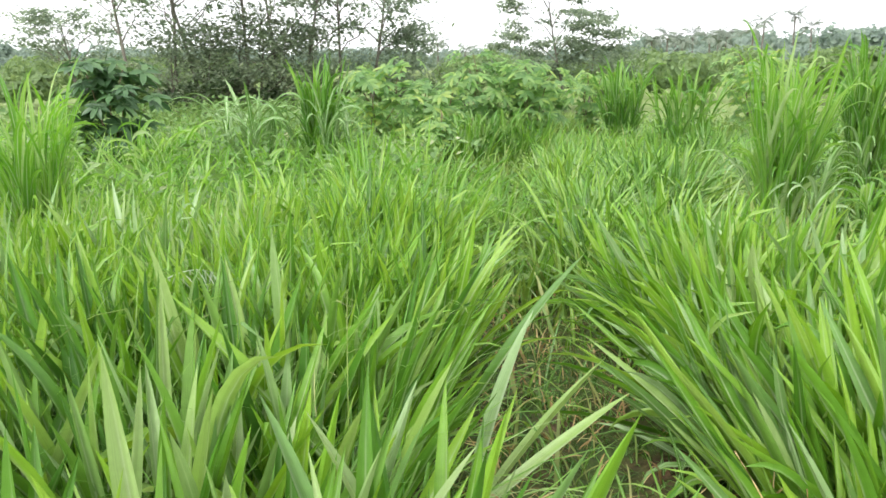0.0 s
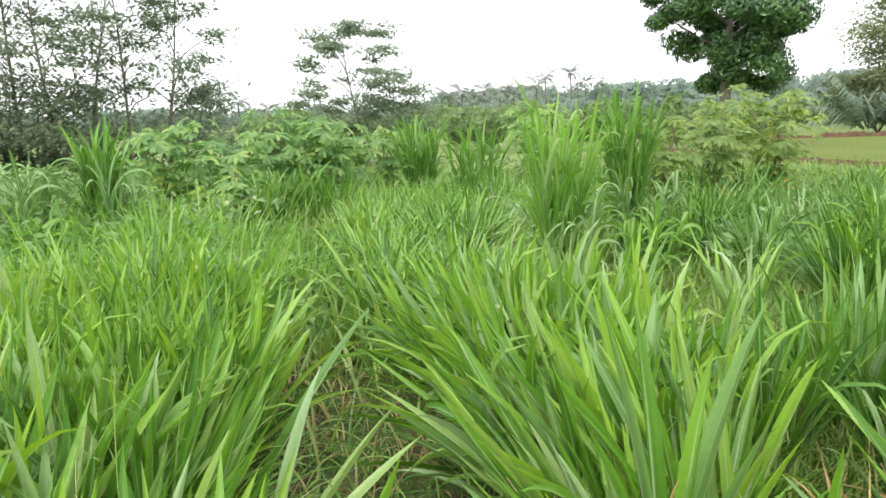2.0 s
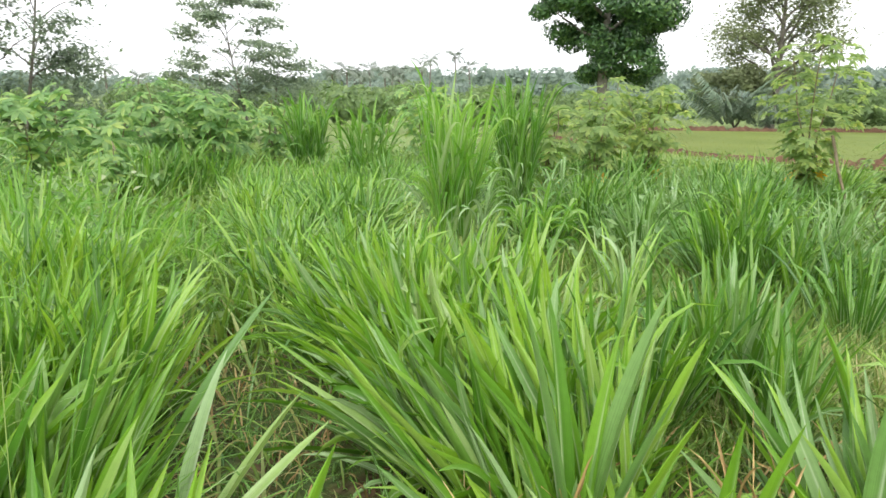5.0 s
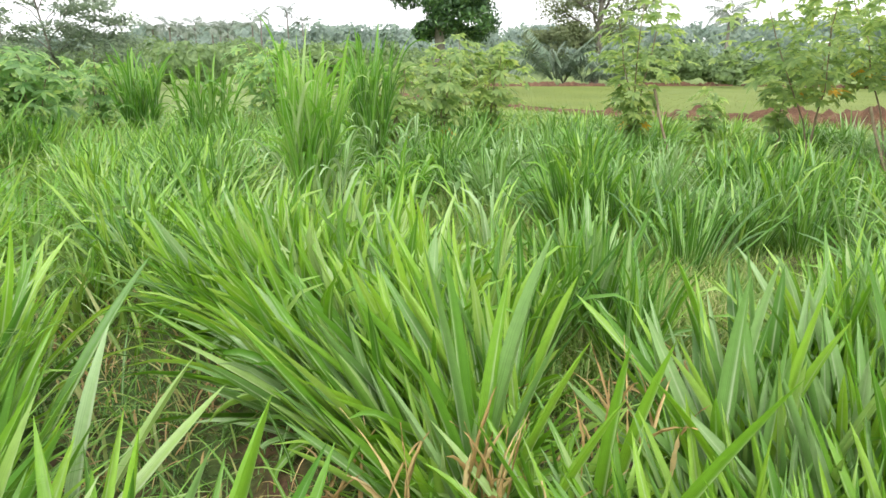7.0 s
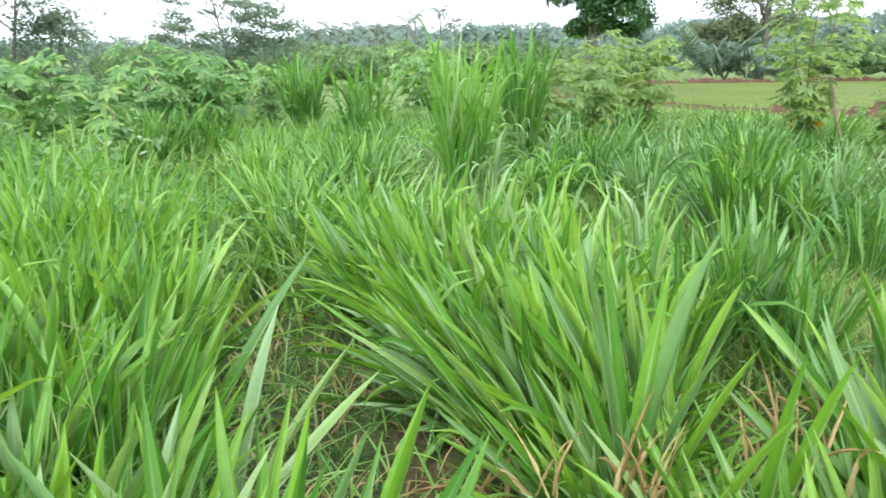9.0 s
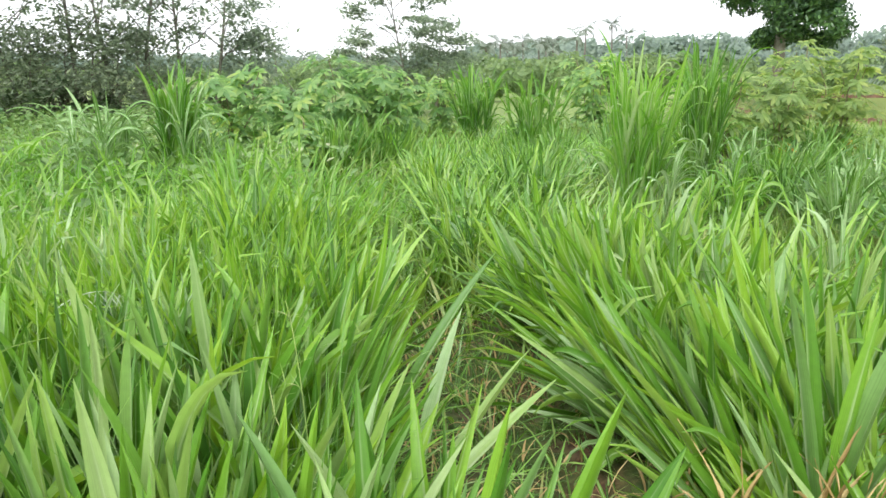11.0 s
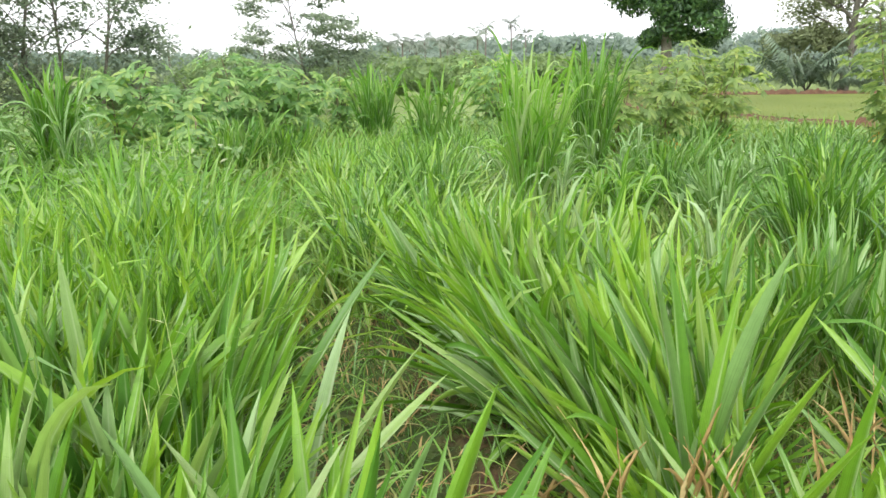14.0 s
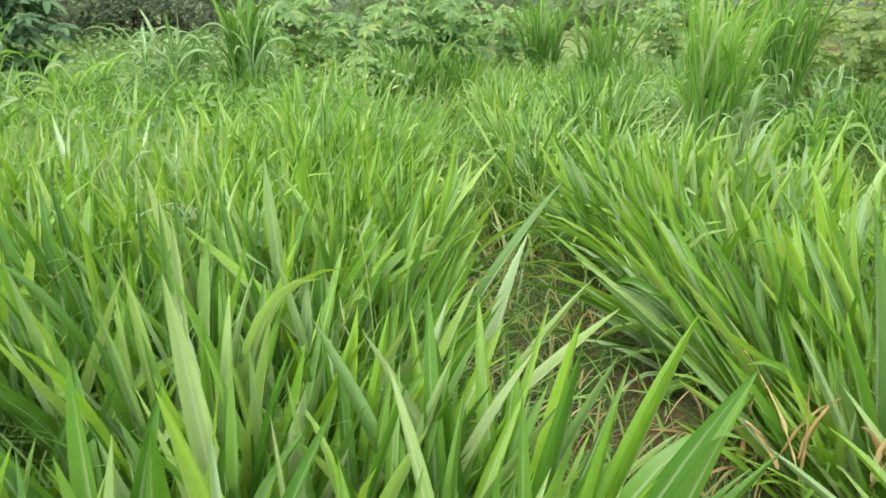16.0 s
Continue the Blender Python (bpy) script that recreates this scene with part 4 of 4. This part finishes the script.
BUSH = "bushy cassava plant with pale green palmate leaves"
cassava(-0.95, 11.2, 1.72, 1.05, 90, "cassava plant with yellow-green young leaves", 61, 0.3)
cassava(-0.1, 11.6, 1.55, 1.2, 90, BUSH, 62, 0.3)
cassava(0.7, 12.8, 1.86, 1.2, 95, BUSH, 63, 0.3)
cassava(1.55, 12.6, 1.80, 1.2, 95, BUSH, 64, 0.35)
cassava(0.15, 10.4, 0.98, 1.0, 50, "low cassava plant with pale green leaves", 65, 0.3)
cassava(2.9, 14.6, 1.60, 0.9, 50, BUSH, 66, 0.35)
cassava(2.1, 14.8, 1.4, 0.9, 50, BUSH, 73, 0.3)
cassava(-4.1, 9.2, 1.78, 0.98, 100, "dark green cassava plant with large drooping leaves", 67, 0.08, 1.25, 0, 3, True)
cassava(6.75, 15.9, 1.95, 1.35, 110, "rounded cassava plant behind the tall grass", 68, 0.3)
cassava(8.65, 11.6, 2.12, 1.1, 90, "tall cassava plant at the field edge", 69, 0.2, 0.95, 4)
cassava(9.45, 11.2, 1.98, 1.25, 100, "tall cassava plant with a few yellow leaves low down", 70, 0.2, 1.0, 7, 4)
cassava(6.6, 10.4, 1.62, 1.0, 60, BUSH, 74, 0.25, 0.95, 2)
cassava(7.6, 10.4, 1.5, 1.0, 60, "low cassava plant with pale green leaves", 75, 0.25, 0.95, 2)
cassava(9.75, 7.9, 2.75, 1.4, 150, "tall cassava plant with a leaning bare stem", 71, 0.25, 0.82, 6)
cassava(11.0, 5.5, 2.85, 2.4, 165, "tall spreading cassava plant with yellow lower leaves", 72, 0.48, 0.85, 5)
cassava(11.5, 4.6, 3.1, 2.4, 140, "tall spreading cassava plant with yellow lower leaves", 76, 0.48, 0.85, 7)
cassava(11.0, 3.6, 2.9, 2.2, 120, "tall spreading cassava plant with yellow lower leaves", 79, 0.48, 0.85, 7)
cassava(11.8, 6.5, 1.5, 0.8, 28, "small cassava plant by the earth bank", 77, 0.45, 1, 0, 1)
cassava(12.6, 8.4, 1.2, 0.8, 26, "small cassava plant by the earth bank", 78, 0.4, 1, 0, 1)


def bare_stem(x, y, lean, tall):
    """A dry cut stem that leans in front of a plant."""
    top = thing("bare_stem", (x, y, height(x, y)), "bare brown stem leaning against a cassava plant", "stem")
    pts = [(lean * z * 0.6 + 0.015 * math.sin(z * 7), -lean * z * 0.8, z) for z in np.linspace(-0.03, tall, 8)]
    v, q, u = tube(pts, np.linspace(0.020, 0.024, 8), 8)
    part("stem", mesh_from("stem", v, q, G["stem"], u), top)


bare_stem(9.9, 7.2, -0.30, 1.2)
bare_stem(10.9, 4.3, -0.35, 1.1)


def flower_weed(x, y, seed):
    g = np.random.default_rng(seed)
    top = thing("flowering_weed", (x, y, height(x, y)), "weed with small white flowers", "weed")
    for i in range(6):
        a, h = g.uniform(0, 6.28), g.uniform(0.38, 0.55)
        e = np.array([0.13 * math.cos(a), 0.13 * math.sin(a), h])
        v, q, u = tube([(0, 0, -0.02), e * 0.55, e], [0.004, 0.003, 0.002], 5)
        part("stalk", mesh_from("stalk", v, q, G["weed"], u), top)
        v, q, u = blades(np.tile(e, (6, 1)), np.arange(6) * 1.05, 0.3, 0.4, 0.025, 0.016, rows=3, across=2)
        part("flower", mesh_from("flower", v, q, G["white"], u), top, "white flower")


flower_weed(6.55, 7.45, 401)
flower_weed(6.9, 7.1, 402)


def seed_stalk(x, y, tall, az, seed):
    """A thin flowering grass stalk that bows over."""
    g = np.random.default_rng(seed)
    top = thing("seed_stalk", (x, y, height(x, y)), "thin pale grass stalk with a bowed seed head", "grass", "seed stalks")
    s = np.linspace(0, 1, 12)
    out = 0.45 * tall * s ** 2.4
    z = tall * (s - 0.22 * s ** 4) - 0.02
    pts = np.stack([out * math.cos(az), out * math.sin(az), z], 1)
    v, q, u = tube(pts, np.linspace(0.0028, 0.0012, 12), 5)
    part("stalk", mesh_from("stalk", v, q, G["weed"], u), top)
    base = np.repeat(pts[7:11], 4, 0)
    v, q, u = blades(base, g.uniform(0, 6.28, 16), g.uniform(-0.2, 0.8, 16), g.uniform(0.3, 1.2, 16), g.uniform(0.06, 0.16, 16), 0.003, rows=3, across=2)
    part("seed_head", mesh_from("seed_head", v, q, G["weed"], u), top, kind="stuff")


_g = np.random.default_rng(77)
for i in range(15):
    seed_stalk(_g.uniform(-1.7, 0.1), _g.uniform(1.5, 3.8), _g.uniform(0.85, 1.15), _g.uniform(0, 6.28), 420 + i)


# ---------------------------------------------------------------- trees
def limb_tree(name, x, y, tall, trunk_r, crown, label, seed, mat, leaves, leaf_size, first=0.35, limbs=9, up=0.9, flat=0.6, lean=(0, 0), droop=0.2, aspect=0.45, clump=0.55, forks=4, layer=1.0):
    """A tree: tapered trunk, forked limbs, and leaves gathered round the twig ends."""
    g = np.random.default_rng(seed)
    top = thing(name, (x, y, height(x, y)), label, "tree")
    zs = np.linspace(-0.1, tall * 0.92, 9)
    trunk = np.stack([lean[0] * zs / tall + 0.04 * tall * np.sin(zs / tall * 5 + seed) * 0.25, lean[1] * zs / tall + 0.01 * tall * np.cos(zs / tall * 4 + seed), zs], 1)
    v, q, u = tube(trunk, trunk_r * (1 - 0.85 * np.linspace(0, 1, 9) ** 0.8), 9)
    part("trunk", mesh_from("trunk", v, q, G["bark"], u), top)
    ends = []
    for i in range(limbs):
        f = first + (1 - first) * (i + g.uniform(0, 0.9)) / limbs
        k = f * 8
        i0 = min(int(k), 7)
        c = trunk[i0] + (trunk[i0 + 1] - trunk[i0]) * (k - i0)
        a = i * 2.4 + g.uniform(-0.5, 0.5)
        reach = crown / 2 * (1.0 - 0.65 * max(0, (f - first) / (1 - first)) ** 1.6) * g.uniform(0.7, 1.1)
        s = np.linspace(0, 1, 6)
        rise = up * reach * g.uniform(0.6, 1.2)
        pts = c + np.stack([reach * s * math.cos(a), reach * s * math.sin(a), rise * s ** 0.8], 1) + np.concatenate([np.zeros((1, 3)), g.normal(0, 0.03 * reach, (5, 3))])
        r0 = trunk_r * 0.45 * (1 - 0.6 * f)
        v, q, u = tube(pts, np.linspace(r0, r0 * 0.25, 6), 6)
        limb = part("limb", mesh_from("limb", v, q, G["bark"], u), top)
        ends.append(pts[-1])
        for _ in range(forks):
            j = int(g.integers(2, 6))
            aa = a + g.normal(0, 0.8)
            ln = reach * g.uniform(0.25, 0.5)
            e = pts[j] + np.array([ln * math.cos(aa), ln * math.sin(aa), ln * g.uniform(-0.1, 0.8) * up])
            v, q, u = tube([pts[j], (pts[j] + e) / 2 + g.normal(0, 0.03, 3), e], [r0 * 0.35, r0 * 0.2, r0 * 0.1], 4)
            part("twig", mesh_from("twig", v, q, G["bark"], u), limb)
            ends.append(e)
    ends = np.array(ends)
    per = leaves // len(ends)
    c = np.repeat(ends, per, 0) + g.normal(0, 1, (per * len(ends), 3)) * np.array([clump, clump, clump * 0.55 * layer])
    v, q, u = leaf_cards(c, leaf_size, droop, flat, aspect, seed)
    part("crown", mesh_from("crown", v, q, G[mat], u, False), top)


FEATHER = "slender tree with layered feathery foliage at the field edge"
for i, (x, y, tall, cr, lx) in enumerate([(-8.4, 20.4, 7.2, 3.2, -1.2), (-7.6, 20.9, 7.6, 3.0, 0.2), (-6.9, 21.2, 7.4, 3.4, -1.6), (-5.7, 21.4, 7.8, 3.4, 0.2), (-4.7, 21.8, 7.0, 2.8, -0.6), (-4.1, 21.9, 7.2, 3.0, 1.1), (-2.9, 22.1, 6.6, 3.2, -0.4), (-2.2, 22.3, 6.4, 2.6, 0.8), (-11.6, 23.5, 3.0, 3.0, -0.3)]):
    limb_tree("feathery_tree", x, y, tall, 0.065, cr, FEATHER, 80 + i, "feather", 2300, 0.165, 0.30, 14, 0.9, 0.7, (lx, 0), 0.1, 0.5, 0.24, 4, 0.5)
limb_tree("slender_tree", 4.3, 25.7, 4.9, 0.06, 3.6, "thin open tree with sparse feathery leaves", 90, "feather", 4200, 0.19, 0.30, 12, 0.9, 0.7, (-0.9, 0), 0.1, 0.42, 0.26, 4, 0.45)
limb_tree("slender_tree", 5.0, 25.4, 3.1, 0.05, 2.6, "low leafy tree beside a taller one", 96, "feather", 3600, 0.17, 0.20, 11, 0.6, 0.6, (0.3, 0), 0.15, 0.45, 0.30, 4, 0.7)
limb_tree("slender_tree", 2.6, 25.0, 2.7, 0.05, 2.4, "low tree with a long level limb", 91, "feather", 2200, 0.17, 0.4, 7, 0.3, 0.7, (0, 0), 0.1, 0.42, 0.24, 3, 0.5)
for i, (x, y, tall, cr) in enumerate([(-6.6, 20.7, 2.8, 2.0), (-5.2, 21.0, 3.2, 2.2), (-3.9, 21.5, 2.7, 2.0), (-7.6, 20.5, 2.4, 2.2), (-4.6, 21.2, 2.7, 2.0), (-5.9, 21.3, 2.8, 2.2)]):
    limb_tree("small_tree", x, y, tall, 0.05, cr, "small grey-green tree among taller trunks", 600 + i, "thicket", 1700, 0.15, 0.15, 11, 0.8, 0.5, (0.2, 0), 0.15, 0.45, 0.34, 4, 0.8)
limb_tree("small_tree", -1.4, 22.6, 2.9, 0.06, 1.7, "small leafy tree among taller ones", 92, "feather", 2200, 0.17, 0.3, 9, 0.6, 0.6, (0.4, 0), 0.2, 0.45, 0.34)
limb_tree("thin_leaved_tree", 41.0, 36.3, 12.0, 0.36, 7.0, "half-bare olive tree with a thick grey trunk", 94, "olive", 19000, 0.28, 0.20, 18, 0.9, 0.6, (0, 0), 0.2, 0.5, 0.75, 6, 0.9)


def mango(x, y):
    g = np.random.default_rng(93)
    top = thing("mango_tree", (x, y, height(x, y)), "broad dark green mango tree with dense glossy crown", "tree")
    v, q, u = tube([(0, 0, -0.1), (0.05, 0, 1.6), (0.0, 0.1, 3.4), (0.1, 0, 6.0), (0, 0, 8.5)], [0.34, 0.26, 0.22, 0.14, 0.05], 10)
    part("trunk", mesh_from("trunk", v, q, G["bark"], u), top)
    for i in range(12):
        a, z = i * 2.4, 4.0 + 0.35 * i
        ln = 2.4 - 0.1 * i
        v, q, u = tube([(0, 0, z), (ln * 0.5 * math.cos(a), ln * 0.5 * math.sin(a), z + 0.5), (ln * math.cos(a), ln * math.sin(a), z + 1.3)], [0.11, 0.07, 0.025], 6)
        part("limb", mesh_from("limb", v, q, G["bark"], u), top)
    v, q, u = joined([lumpy((0.5, -0.36, 5.35), (3.3, 3.3, 4.4), 88, 380, 0.25, 93, 0.22, 0.30, 0.45, 0.4, 0.38), lumpy((-1.7, 1.24, 7.1), (2.4, 2.4, 3.0), 40, 360, 0.25, 95, 0.25, 0.35, 0.5, 0.4, 0.38)])
    part("crown", mesh_from("crown", v, q, G["mango"], u, False), top)


mango(20.7, 28.1)


def shrub(x, y, wide, tall, n, size, mat, label, seed):
    g = np.random.default_rng(seed)
    top = thing("shrub", (x, y, height(x, y)), label, "shrub")
    tw = []
    for i in range(14):
        a, t = g.uniform(0, 6.28), g.uniform(0.3, 1)
        e = np.array([wide / 2 * t * math.cos(a), wide / 2 * t * math.sin(a), tall * g.uniform(0.35, 0.95)])
        tw.append(tube([(0, 0, -0.03), e * 0.5 + np.array([0, 0, 0.1]), e], [0.03, 0.02, 0.006], 5))
    v, q, u = joined(tw)
    part("branch_frame", mesh_from("branch_frame", v, q, G["bark"], u), top)
    v, q, u = lumpy((0, 0, tall * 0.5), (wide / 2, wide / 2, tall * 0.5), 22, n // 22, size, seed, 0.3)
    part("foliage", mesh_from("foliage", v, q, G[mat], u, False), top)


for i, (x, y, w, t) in enumerate([(-7.4, 20.9, 1.8, 1.3), (-6.1, 21.0, 2.2, 1.8), (-5.0, 21.5, 1.6, 1.2)]):
    shrub(x, y, w, t, 2600, 0.15, "shrub", "dark dense shrub under the trees", 110 + i)
for i, (x, y, w, t) in enumerate([(-9.4, 23.6, 3.0, 1.6), (-3.6, 24.0, 2.8, 1.7), (-1.8, 25.0, 2.6, 1.5), (0.6, 26.0, 3.0, 1.6), (3.2, 27.0, 3.0, 1.7), (6.0, 28.5, 3.4, 1.9)]):
    shrub(x, y, w, t, 2600, 0.15, "scrub", "light green shrub beyond the cassava", 117 + i)
shrub(40.0, 38.5, 6.5, 5.0, 4200, 0.34, "olive", "olive thicket round the foot of the half-bare tree", 124)


# ---------------------------------------------------------------- palms
def frond_mesh(name, length, droop, leaflet, mat, seed, pairs=26):
    """A palm frond: curved midrib with two rows of leaflets."""
    g = np.random.default_rng(seed)
    s = np.linspace(0, 1, 10)
    th = 0.9 - droop * s ** 1.3
    dx, dz = np.cos(th), np.sin(th)
    pts = np.stack([np.cumsum(dx) * length / 10, np.zeros(10), np.cumsum(dz) * length / 10], 1)
    rib = tube(pts, np.linspace(0.02, 0.005, 10) * length / 2, 5)
    k = np.repeat(np.linspace(0.12, 0.99, pairs), 2)
    px, pz = np.interp(k, s, pts[:, 0]), np.interp(k, s, pts[:, 2])
    sign = np.tile([1, -1], pairs)
    az = sign * g.uniform(0.75, 1.15, 2 * pairs)
    v, q, u = blades(np.stack([px, 0 * px, pz], 1), az, np.full(2 * pairs, -0.1) - 0.5 * k, g.uniform(0.3, 0.8, 2 * pairs), leaflet * length * np.sin(np.pi * (0.12 + 0.8 * k)) + 0.05, 0.055 * length / 2, rows=3, across=2)
    return mesh_from(name, *joined([rib, (v, q, u)])[:2], mat)


FRONDS = [frond_mesh("frond", 3.2, d, 0.28, G["palm"], 130 + i) for i, d in enumerate((0.9, 1.35, 1.8))]
BIG_FRONDS = [frond_mesh("frond", 3.4, d, 0.24, G["grey_palm"], 140 + i) for i, d in enumerate((0.6, 1.0, 1.5))]


def coconut(x, y, tall, seed, fronds=12, size=1.0):
    g = np.random.default_rng(seed)
    z0 = height(x, y)
    top = thing("coconut_palm", (x, y, z0), "distant grey-green coconut palm above the woods", "palm", "coconut palms")
    zs = np.linspace(-0.2, tall, 8)
    bow = g.uniform(-0.06, 0.06)
    pts = np.stack([bow * tall * (zs / tall) ** 2, 0 * zs, zs], 1)
    v, q, u = tube(pts, np.linspace(0.2, 0.12, 8), 7)
    part("trunk", mesh_from("trunk", v, q, G["bark"], u), top)
    for i in range(fronds):
        ob = part("frond", FRONDS[i % 3], top)
        ob.matrix_basis = Matrix.LocRotScale(pts[-1], Euler((g.normal(0, 0.15), g.uniform(-0.45, 1.0), i * 2.4 + g.uniform(-0.3, 0.3))), [size * g.uniform(0.6, 0.8)] * 3)


def low_palm(x, y, n, size, label, seed):
    g = np.random.default_rng(seed)
    top = thing("low_palm", (x, y, height(x, y)), label, "palm")
    for i in range(n):
        ob = part("frond", BIG_FRONDS[i % 3], top)
        ob.matrix_basis = Matrix.LocRotScale((0, 0, 0.05), Euler((g.normal(0, 0.2), g.uniform(-0.55, 0.1), i * 2.4)), [size * g.uniform(0.8, 1.15)] * 3)


def polar(deg, dist):
    """A place by its bearing to the right of straight ahead, and distance."""
    return dist * math.sin(radians(deg)), dist * math.cos(radians(deg))


for i, (x, y, z) in enumerate([(35.6, 125, 5.6), (39.8, 128, 5.9), (43.9, 131, 6.8), (45.5, 124, 6.5), (53.4, 125, 8.7), (59.6, 127, 9.6), (61.2, 124, 7.6), (-0.8, 110, 4.7), (-12.5, 69, 4.8), (3.4, 120, 3.8), (48.5, 128, 6.4), (38.0, 121, 5.0), (-62, 100, 4.6), (-54, 104, 4.4), (29.8, 106, 4.9), (31.4, 104.5, 5.3), (33.6, 105, 4.7), (37.1, 103.5, 5.2), (39.1, 103, 4.5), (42.1, 101.6, 6.2)]):
    coconut(x, y, z, 150 + i)
coconut(60.8, 38.6, 5.9, 170, 17, 1.1)
low_palm(37.5, 36.8, 16, 1.25, "dark green stemless palm with upright fronds", 171)
low_palm(38.2, 34.8, 12, 0.85, "grey-green low palm by the earth bank", 172)
low_palm(39.6, 33.6, 10, 0.7, "grey-green low palm by the earth bank", 173)


def pale_leaf(x, y, z):
    """A bleached feathered leaf caught among the blades, on a thin stalk."""
    top = thing("bleached_leaf", (x, y, height(x, y)), "bleached feathered leaf standing among green grass", "leaf")
    v, q, u = tube([(0, 0, -0.02), (0.02, 0.0, z * 0.6), (0.0, 0.02, z)], [0.004, 0.003, 0.002], 5)
    part("stalk", mesh_from("stalk", v, q, G["weed"], u), top)
    ob = part("blade", frond_mesh("blade", 0.34, 1.2, 0.30, G["pale"], 190, 9), top)
    ob.matrix_basis = pose(-0.05, 0.0, z - 0.06, 0, 25, 40)


pale_leaf(-1.16, 3.05, 0.72)


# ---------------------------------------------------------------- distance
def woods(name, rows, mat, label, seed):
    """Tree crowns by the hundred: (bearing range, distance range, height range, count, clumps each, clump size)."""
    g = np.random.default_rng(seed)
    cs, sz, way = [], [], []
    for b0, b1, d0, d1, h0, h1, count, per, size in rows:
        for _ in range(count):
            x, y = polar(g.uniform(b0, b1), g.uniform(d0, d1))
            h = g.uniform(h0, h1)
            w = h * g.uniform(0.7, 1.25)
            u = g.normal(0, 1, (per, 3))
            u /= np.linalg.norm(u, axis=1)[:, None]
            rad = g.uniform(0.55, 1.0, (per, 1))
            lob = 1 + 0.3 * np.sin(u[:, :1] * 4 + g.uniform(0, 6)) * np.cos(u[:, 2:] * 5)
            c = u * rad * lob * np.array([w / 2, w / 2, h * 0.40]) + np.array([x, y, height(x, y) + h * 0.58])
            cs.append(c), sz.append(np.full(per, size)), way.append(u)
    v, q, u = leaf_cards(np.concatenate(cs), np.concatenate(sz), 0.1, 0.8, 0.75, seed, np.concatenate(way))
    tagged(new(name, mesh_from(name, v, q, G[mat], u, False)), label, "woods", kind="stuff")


woods("far_woods", [(-50, 85, 125, 165, 2.6, 5.2, 420, 250, 0.70), (14, 80, 190, 300, 6, 10, 220, 190, 1.5), (-50, 20, 190, 280, 4, 7, 110, 160, 1.3)], "woods", "woods on the low hills far away, greyed in colour as if hazy", 181)
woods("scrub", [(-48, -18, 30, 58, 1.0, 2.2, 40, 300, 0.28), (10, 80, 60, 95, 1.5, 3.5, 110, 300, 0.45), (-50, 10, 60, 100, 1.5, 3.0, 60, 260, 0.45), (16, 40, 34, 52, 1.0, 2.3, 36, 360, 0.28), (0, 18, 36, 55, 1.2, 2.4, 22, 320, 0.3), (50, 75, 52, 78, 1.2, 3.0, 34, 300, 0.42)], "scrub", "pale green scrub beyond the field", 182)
